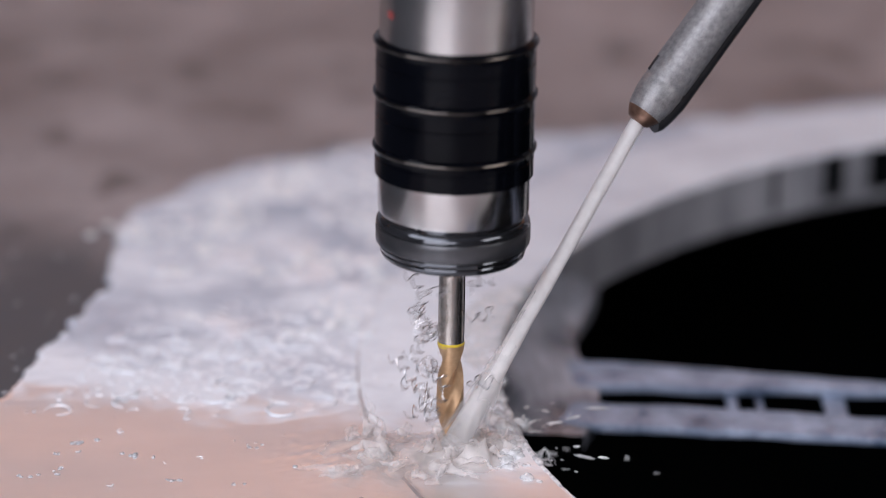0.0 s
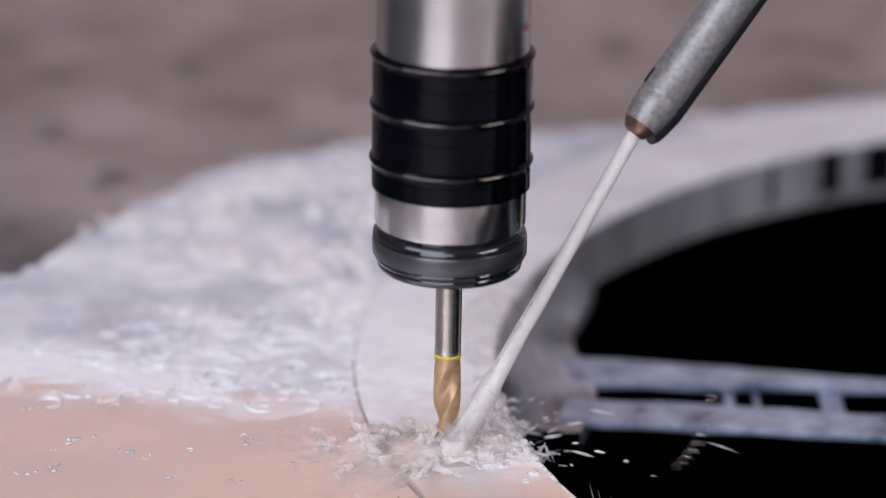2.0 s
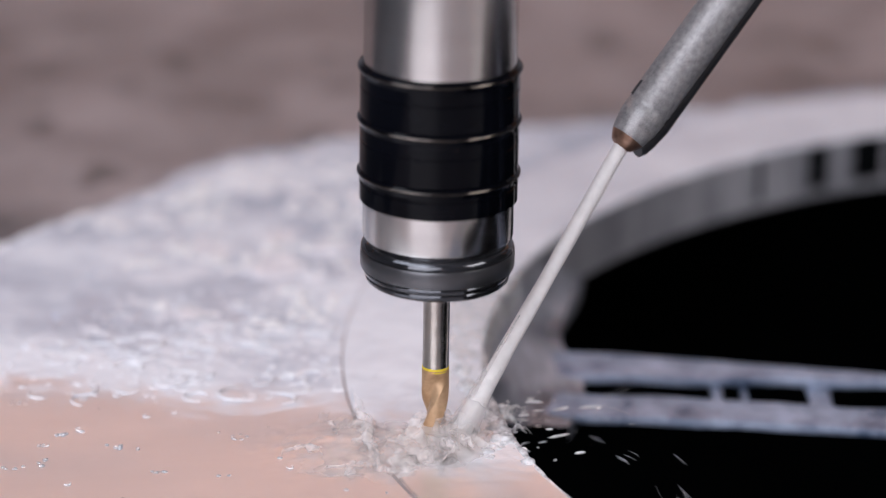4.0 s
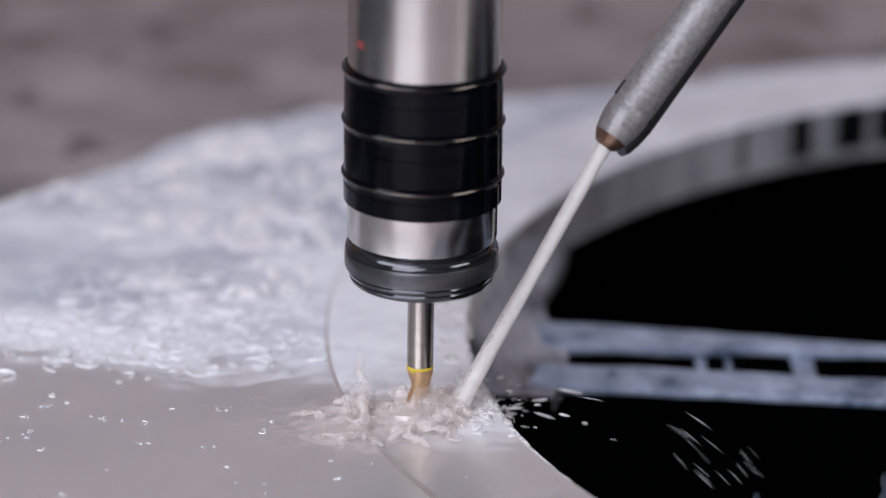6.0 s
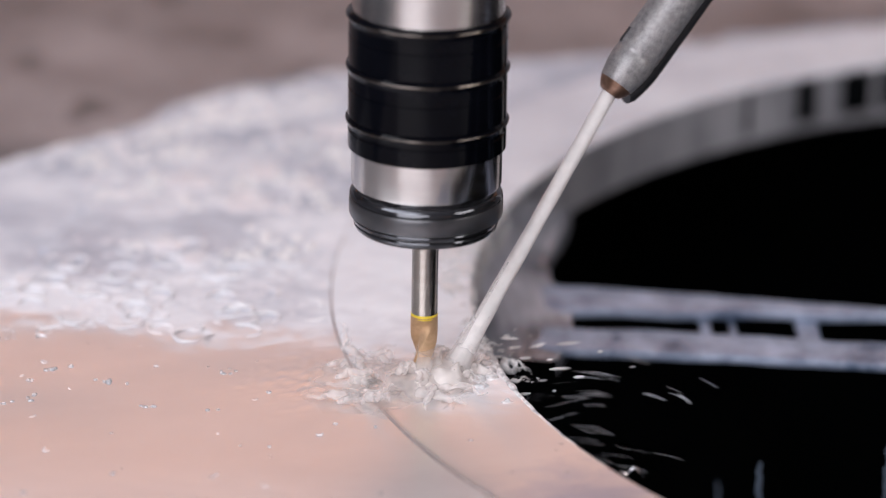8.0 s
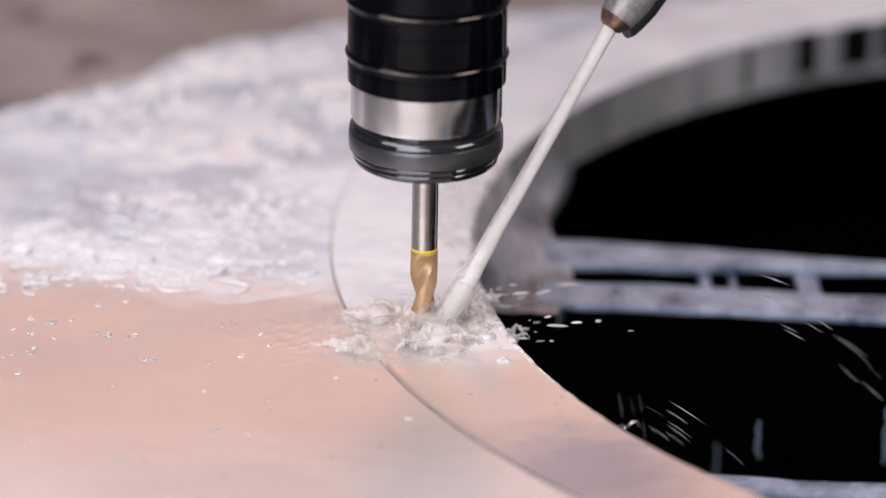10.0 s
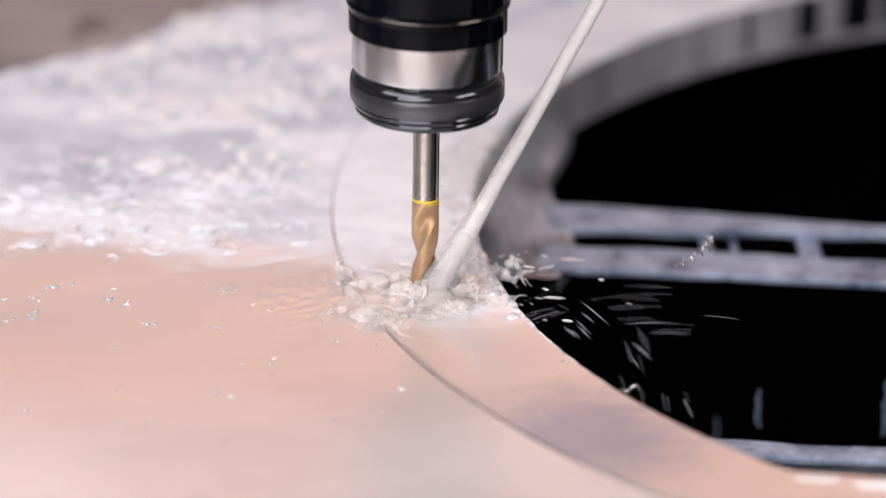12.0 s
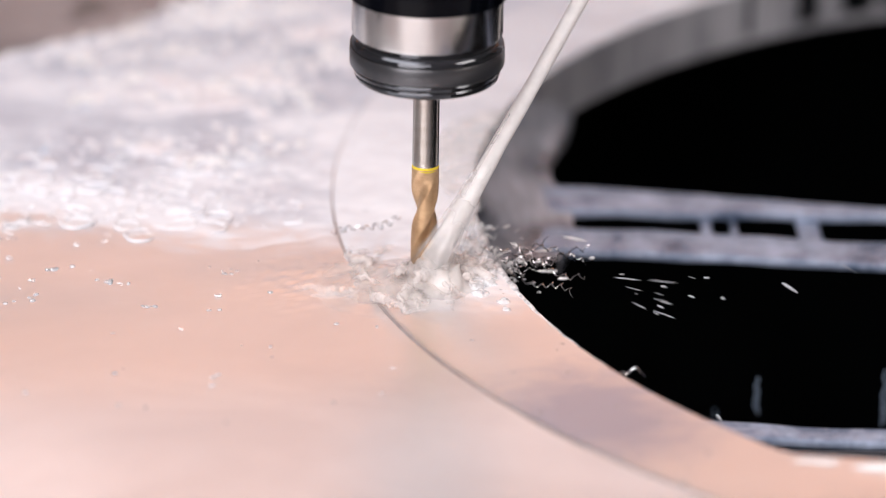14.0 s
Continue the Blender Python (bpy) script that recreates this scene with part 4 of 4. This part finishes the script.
for seed in (61, 62):
    bm, mid = lip_water(seed)
    lip_waters.append((tagged(part("splash_lip", bm, LIP_WATER, sharp=80), "glassy lumps of water against the bore edge", "splash", kind="stuff"), mid))


def droplet_mesh():
    bm = bmesh.new()
    bmesh.ops.create_icosphere(bm, subdivisions=2, radius=1.0)
    for v in bm.verts:
        v.co.x *= 1 - 0.25 * v.co.z
        v.co.y *= 1 - 0.25 * v.co.z
        v.co.z *= 1 + 0.15 * noise.noise(v.co * 2)
    me = bpy.data.meshes.new("droplet")
    bm.to_mesh(me)
    bm.free()
    me.polygons.foreach_set("use_smooth", [True] * len(me.polygons))
    me.materials.append(SPRAY)
    return me


DROPLET = droplet_mesh()


def spray_mesh(rng):
    """A loose burst of streaking drops that fly side by side."""
    bm = bmesh.new()
    for k in range(8):
        w = rng.choice((0.00015, 0.0002, 0.0003, 0.0005))
        m = Matrix.Translation((rng.gauss(0, 0.007), rng.gauss(0, 0.007), rng.gauss(0, 0.010))) @ pose(0, 0, 0, rng.uniform(-14, 14), rng.uniform(-14, 14), 0) \
            @ Matrix.Diagonal((w, w, w * rng.uniform(5, 22) if w < 0.0005 else w * rng.uniform(1.5, 4), 1))
        bmesh.ops.create_icosphere(bm, subdivisions=1, radius=1.0, matrix=m)
    me = bpy.data.meshes.new("spray")
    bm.to_mesh(me)
    bm.free()
    me.polygons.foreach_set("use_smooth", [True] * len(me.polygons))
    me.materials.append(SPRAY)
    return me


BURSTS = [spray_mesh(random.Random(200 + k)) for k in range(8)]
flights = []
rng = random.Random(23)
for step in range(29):
    for k in range(10):
        burst = k < 6
        if burst:
            ob = tagged(new("spray", BURSTS[(step * 6 + k) % 8]), "loose burst of coolant drops over the dark bore", "spray", "coolant spray", kind="stuff")
        else:
            ob = tagged(new("droplet", DROPLET), "flying drop of coolant over the dark bore", "droplet", "coolant droplets")
        w = rng.choice((0.0003, 0.0004, 0.0006, 0.0008)) * rng.uniform(0.8, 1.2)
        if not burst:
            ob.scale = (w, w, w * rng.uniform(3, 10) if w < 0.0007 else w * rng.uniform(1.4, 2.6))
        launch = 0.5 * step - (rng.uniform(0.09, 0.38) if k % 3 else rng.uniform(0.0, 0.5))
        heading = radians(rng.uniform(-44, 16))
        flights.append((ob, max(0.0, launch), heading, rng.uniform(0.35, 1.1), rng.uniform(-0.05, 0.45)))


def edge_spray(rng):
    """Streaks and torn water thrown outward over a stretch of the bore's edge."""
    bm = bmesh.new()
    for k in range(20):
        y = rng.gauss(0, 0.009)
        a, b, d = rng.gauss(-600 * y, 12), rng.gauss(2, 9), abs(rng.gauss(0.0, 0.020))
        w = rng.choice((0.0002, 0.0002, 0.0003, 0.0005, 0.0007))
        m = pose(0, y, rng.gauss(0, 0.003), 0, 0, a) @ pose(0, 0, 0, 0, 90 - b, 0) @ Matrix.Translation((0, 0, d)) @ Matrix.Diagonal((w, w, w * rng.uniform(1.5, 9), 1))
        bmesh.ops.create_icosphere(bm, subdivisions=1, radius=1.0, matrix=m)
    for k in range(6):
        y, n, ph = rng.gauss(0, 0.008), 14, rng.uniform(0, 50)
        reach, wide = rng.uniform(0.006, 0.015), rng.uniform(0.0012, 0.0028)
        turn = pose(0, y, 0, 0, 0, rng.gauss(-500 * y, 14)) @ pose(0, 0, 0, 0, -rng.gauss(4, 10), 0)
        pts = [turn @ Vector((reach * i / n, 0.003 * noise.noise(Vector((i * 0.3, ph, 0))), 0.004 * noise.noise(Vector((i * 0.25, ph, 9))))) for i in range(n + 1)]
        tube_along(pts, lambda f: 0.0001 + wide * (1 - f) * max(0.1, 0.7 + 0.9 * noise.noise(Vector((f * 5, ph, 2)))), 9, bm)
    return bm


edge_sprays = []
for k, (x, y, z, heading) in enumerate(((0.0245, 0.020, 0.000, 6), (0.0300, -0.006, -0.001, -14))):
    ob = tagged(part("edge_spray", edge_spray(random.Random(300 + k)), RUNNEL), "torn fan of coolant spray thrown over the bore edge", "spray", kind="stuff")
    edge_sprays.append((ob, x, y, z, heading))


# coolant that trickles down below the rails
drips = []
for k in range(8):
    n, ph = 14, rng.uniform(0, 50)
    length = rng.uniform(0.015, 0.04)
    pts = [Vector((0.0012 * noise.noise(Vector((i * 0.4, ph, 0))), 0, -length * i / n)) for i in range(n + 1)]
    ob = tagged(part("drip", tube_along(pts, lambda f: 0.0005 + 0.0011 * f * (1.02 - f ** 6), 8), DRIP), "trickle of coolant falling below a rail", "drip", "drips")
    drips.append((ob, rng.uniform(0.08, 0.26), rng.uniform(0.0, 0.14), rng.uniform(-0.10, -0.04), rng.uniform(0.01, 0.05)))


# ---- swarf ----
def curl(rng, length, radius, pitch, wire):
    """A springy chip: a helix that opens and bends along its length."""
    pts, n = [], max(14, int(length / pitch * 12))
    bend, phase = rng.uniform(-1.2, 1.2), rng.uniform(0, 6)
    for i in range(n + 1):
        f = i / n
        a = phase + 2 * math.pi * length / pitch * f
        r = radius * (0.6 + 0.6 * noise.noise(Vector((f * 3, phase, 0))) + 0.35 * f)
        c = Vector((length * f, bend * length * 0.35 * f * f, 0.12 * length * math.sin(f * 5 + phase)))
        pts.append(c + Vector((0.4 * r * math.sin(2 * a), math.cos(a) * r, math.sin(a) * r)))
    return tube_along(pts, lambda f: wire * (0.35 + 0.65 * max(0.0, math.sin(math.pi * f)) ** 0.4), 5)


def strand(parent, rng, at, length, heading, pitch_angle, radius=0.0016, wire=0.0003):
    ob = part("curl", curl(rng, length, radius, rng.uniform(0.0035, 0.006), wire), SWARF, parent)
    ob.matrix_basis = pose(*at, 0, -pitch_angle, heading)
    return ob


rng = random.Random(41)
tangle = tagged(empty("swarf_tangle"), "tangle of bright curled metal chips by the cutter", "swarf")
for k in range(26):
    a = rng.uniform(0, 360)
    strand(tangle, rng, (0.007 * math.cos(radians(a)) + rng.uniform(-0.008, 0.006), 0.009 * math.sin(radians(a)), rng.uniform(-0.010, 0.046)),
           rng.uniform(0.006, 0.018), a + rng.uniform(-60, 60), rng.uniform(-50, 60), 0.0030, 0.00026)
side_swarf = tagged(empty("swarf_tangle"), "bright springy chips hanging over the edge of the bore", "swarf")
for k in range(9):
    strand(side_swarf, rng, (rng.uniform(-0.004, 0.016), rng.uniform(-0.006, 0.006), rng.uniform(-0.003, 0.004)), rng.uniform(0.014, 0.034), rng.uniform(-35, 25), rng.uniform(-14, 8))
left_chip = tagged(empty("swarf_chip"), "single wavy metal chip lying on the wet rim", "swarf")
strand(left_chip, rng, (0, 0, 0), 0.030, 6, -3, 0.0014)
stuck = tagged(empty("swarf_chip", pose(0.0795, -0.095, -0.003, 0, 0, 20)), "short pale chip stuck to the edge of the bore", "swarf")
strand(stuck, rng, (-0.006, 0, 0), 0.012, 0, -8, 0.0014, 0.0004)
fliers = []
for k in range(8):
    chip = tagged(empty("swarf_chip"), "single bright curled chip flung from the cutter", "swarf", "flung chips")
    strand(chip, rng, (0, 0, 0), rng.uniform(0.018, 0.04), 0, 0)
    if k % 2:
        strand(chip, rng, (0.004, 0.003, 0.002), rng.uniform(0.012, 0.03), 20, 10)
    fliers.append(chip)

# ---- everything that moves ----
DROP = [(0, 4.0), (0.5, 1.2), (1.0, 0.0), (1.5, -1.2), (2.0, -2.5), (3.0, -6.0), (4.0, -10.0), (4.5, -11.5), (5.0, -15.0), (5.5, -17.6), (6.0, -22.3), (6.5, -24.5),
        (7.0, -21.3), (7.5, -17.9), (8.0, -15.4), (8.5, -13.4), (9.5, -9.3), (10.0, -7.4), (10.5, -5.6), (11.0, -4.2), (11.5, -3.4), (12.0, -1.5), (12.5, 0),
        (13.0, 1.5), (13.5, 2.9), (14.0, 4.9)]
NUT_Z = 0.0805
# where the red dot faces at each half second, degrees to the right of the front
FACING = [(0.0, -57), (0.5, 17), (1.0, -57), (1.5, 180), (2.0, 69), (2.5, 20), (3.0, 100), (3.5, 170), (4.0, 200), (4.5, 43), (5.0, 68), (5.5, -59), (6.0, -55), (6.5, 1),
          (7.0, -37), (7.5, 40), (8.0, 180), (8.5, 60), (9.0, 0), (9.5, 120), (10.0, 200), (10.5, 30), (11.0, 0), (11.5, 90), (12.0, 40), (12.5, 110), (13.0, 200),
          (13.5, 60), (14.0, 10)]


def drop(t):
    return float(np.interp(t, [d[0] for d in DROP], [d[1] for d in DROP])) / 1000


def spin_rows():
    rows, total = [], FACING[0][1]
    for (t0, a0), (t1, a1) in zip(FACING, FACING[1:]):
        turn = (a0 - a1) % 360
        if turn < 70:
            turn += 360
        for k in range(5):
            rows.append((t0 + 0.1 * k, total - turn * k / 5))
        total -= turn
    rows.append((14.0, total))
    return rows


def motions():
    for thing in (holder, mill):
        walk(thing, [(t, Matrix.Translation((TOOL[0], TOOL[1], drop(t))) @ pose(0, 0, 0, 0, 0.9, 0) @ pose(0, 0, NUT_Z, 0, 0, a)) for t, a in spin_rows()])
    for thing in (nozzle, jet):
        base = thing.matrix_basis.copy()
        walk(thing, [(t, Matrix.Translation((0, 0, drop(t))) @ base) for t, _ in DROP])
    swing = ((0, 0), (0.5, -4), (1.0, -10), (1.5, -15), (2.0, -19), (3.0, -26), (4.5, -31), (6.5, -34), (12.0, -41), (14.0, -42))
    walk(tongue, [(t, pose(*PIVOT, 0.0, 0, 0, a)) for t, a in swing])
    walk(follower, [(t, pose(*PIVOT, -0.0001, 0, 0, 2 + a * 0.52)) for t, a in swing])
    rng = random.Random(5)
    for i, s in enumerate(splashes):
        rows, a = [], 0.0
        for k in range(71):
            early = max(0.0, min(1.0, (5.6 - k * 0.2) / 0.8)) * (0.0, 0.003, 0.010, 0.016)[i]
            rows.append((k * 0.2, pose(TOOL[0] - early * 0.6 - (-0.004, -0.006, 0.004, 0.014)[i] + rng.uniform(-1, 1) * 0.0015, TOOL[1] - 0.006 + rng.uniform(-1, 1) * 0.0015, RING_Z + rng.uniform(-0.0008, 0.0003), 0, 0, a)))
            a += rng.uniform(-70, 70)
        walk(s, rows)
    for ob, mid in lip_waters:
        walk(ob, [(k * 0.25, pose(mid.x + rng.uniform(-1, 1) * 0.001, mid.y - 0.004 + rng.uniform(-1, 1) * 0.006, mid.z + rng.uniform(-0.0012, 0.0003), 0, 0, rng.uniform(-5, 5)))
                  for k in range(57)])
    for ob, mid in crests:
        walk(ob, [(k * 0.25, pose(mid.x + rng.uniform(-1, 1) * 0.002, mid.y + rng.uniform(-1, 1) * 0.004, mid.z + rng.uniform(-0.0022, 0.0006),
                                  rng.uniform(-25, 25), rng.uniform(-25, 25), rng.uniform(-6, 6))) for k in range(57)])
    for i, (ob, t0, heading, speed, rise) in enumerate(flights):
        start = Vector((-0.03, -0.02, -0.05)) if ob.name.startswith("spray") else Vector((0.012, -0.012, -0.004))
        way = Vector((math.cos(heading), math.sin(heading), 0))
        rows = []
        for k in range(6):
            t = 0.13 * k
            p = (start if k == 0 else Vector((0.012, -0.012, -0.002))) + way * (speed * t * 0.5 + (0.018 if k else 0.0)) + Vector((0, 0, rise * t - 0.5 * 2.6 * t * t))
            v = way * speed * 0.55 + Vector((0, 0, rise - 2.6 * t))
            if k == 5:
                p = Vector((p.x, min(p.y, -0.02) - 0.1, -0.425))
            m = Matrix.Translation(p) @ v.to_track_quat("Z", "Y").to_matrix().to_4x4()
            if k == 0 and t0 > 0:
                rows.append((0, m))
            rows.append((t0 + t, m))
        rows = [r for r in rows if r[0] <= 14.0]
        if rows[-1][0] < 14.0:
            rows.append((14.0, rows[-1][1]))
        walk(ob, rows)
    for i, (ob, x, y, z, heading) in enumerate(edge_sprays):
        walk(ob, [(k * 0.25, pose(x + rng.uniform(-1, 1) * 0.003, y + rng.uniform(-1, 1) * 0.004, z + rng.uniform(-0.004, 0.0015), rng.uniform(-50, 50), rng.uniform(-8, 8), heading + rng.uniform(-12, 12)))
                  for k in range(57)])
    for ob, x, y, z, fall in drips:
        walk(ob, [(0, pose(x, y, z)), (7, pose(x + 0.001, y, z - fall * 0.5)), (14, pose(x, y, z - fall))])
    for i, ob in enumerate(foams):
        rows = [(k * 2.0, pose(-0.004 * k * (0.4 + 0.3 * (i % 4)) + 0.006 * (i % 4), 0.003 * math.sin(k + i * 2), 0.0003 * math.sin(k * 1.7 + i * 1.6))) for k in range(8)]
        walk(ob, rows)
    for i, ob in enumerate(bubbles):
        rows = [(k * 1.0, pose(-0.0026 * k * (0.6 + 0.35 * (i % 4)) + 0.012, 0.004 * math.sin(k * 0.9 + i * 2), 0.0005 * math.sin(k * 1.3 + i * 1.6))) for k in range(15)]
        walk(ob, rows)
    base = (TOOL[0] - 0.002, TOOL[1], 0.028)
    walk(tangle, [(0.0, pose(*base)), (0.2, pose(base[0] + 0.012, base[1], 0.040, 10, 30, 40)), (0.4, pose(0.05, -0.01, 0.030, 20, 60, 90)),
                  (0.6, pose(0.10, -0.05, -0.08, 40, 80, 130)), (0.8, pose(0.15, -0.10, -0.30, 50, 110, 170)),
                  (1.0, pose(0.21, -0.12, -0.40, 90, 160, 220)), (14.0, pose(0.21, -0.12, -0.40, 90, 160, 220))])
    hidden = pose(-0.034, -0.016, -0.016)
    walk(side_swarf, [(0, hidden), (12.4, hidden), (12.8, pose(0.020, -0.006, 0.003, 0, -10, 0)), (13.2, pose(0.024, -0.005, 0.004, 5, 0, -4)),
                      (13.6, pose(0.026, -0.004, 0.004, 10, 2, -8)), (14.0, pose(0.025, -0.003, 0.005, 4, 0, -6))])
    walk(left_chip, [(0, pose(-0.036, 0.012, -0.008)), (12.6, pose(-0.036, 0.012, -0.008)), (13.0, pose(-0.036, 0.014, 0.006)), (13.5, pose(-0.0365, 0.016, 0.0065, 20, 0, 3)),
                     (14.0, pose(-0.037, 0.017, 0.006, 40, 0, 0))])
    for k, (chip, (t0, dx, dy, up)) in enumerate(zip(fliers, ((0.22, -0.06, 0.03, 0.05), (0.62, 0.11, -0.06, -0.005), (1.75, 0.11, -0.06, -0.006), (5.25, 0.10, -0.02, 0.01),
                                                              (6.85, -0.06, 0.02, 0.02), (10.2, -0.05, 0.05, 0.045), (11.55, 0.10, -0.01, 0.01), (12.25, 0.10, -0.03, 0.005)))):
        top = pose(0.004 + dx * 0.55, -0.012 + dy * 0.55, 0.012 + up, 30, -30, 20)
        fall = pose(0.004 + dx, -0.012 + dy, 0.012 + up * 0.4, 70, -10, 60)
        end = pose(0.12, -0.16, -0.42, 100, 20, 80) if dx > 0 else pose(0.004 + dx * 1.15, -0.012 + dy * 1.2, 0.002, 90, 0, 70)
        gone = end if dx > 0 else pose(-0.34, 0.06, 0.002, 90, 0, 110)
        rest = pose(-0.020, -0.016, -0.014)
        walk(chip, [(0, rest), (t0, rest), (t0 + 0.2, top), (t0 + 0.45, fall), (t0 + 0.9, end), (t0 + 2.9, gone), (14.3, gone)])
    # The unseen grey panel slides over the warm one and back.
    walk(door, [(0, pose(-2.4, 2.33, 0.75)), (4.8, pose(-2.4, 2.33, 0.75)), (5.6, pose(0, 2.33, 0.75)), (7.0, pose(0, 2.33, 0.75)), (7.6, pose(-2.4, 2.33, 0.75)),
                (14, pose(-2.4, 2.33, 0.75))])


motions()
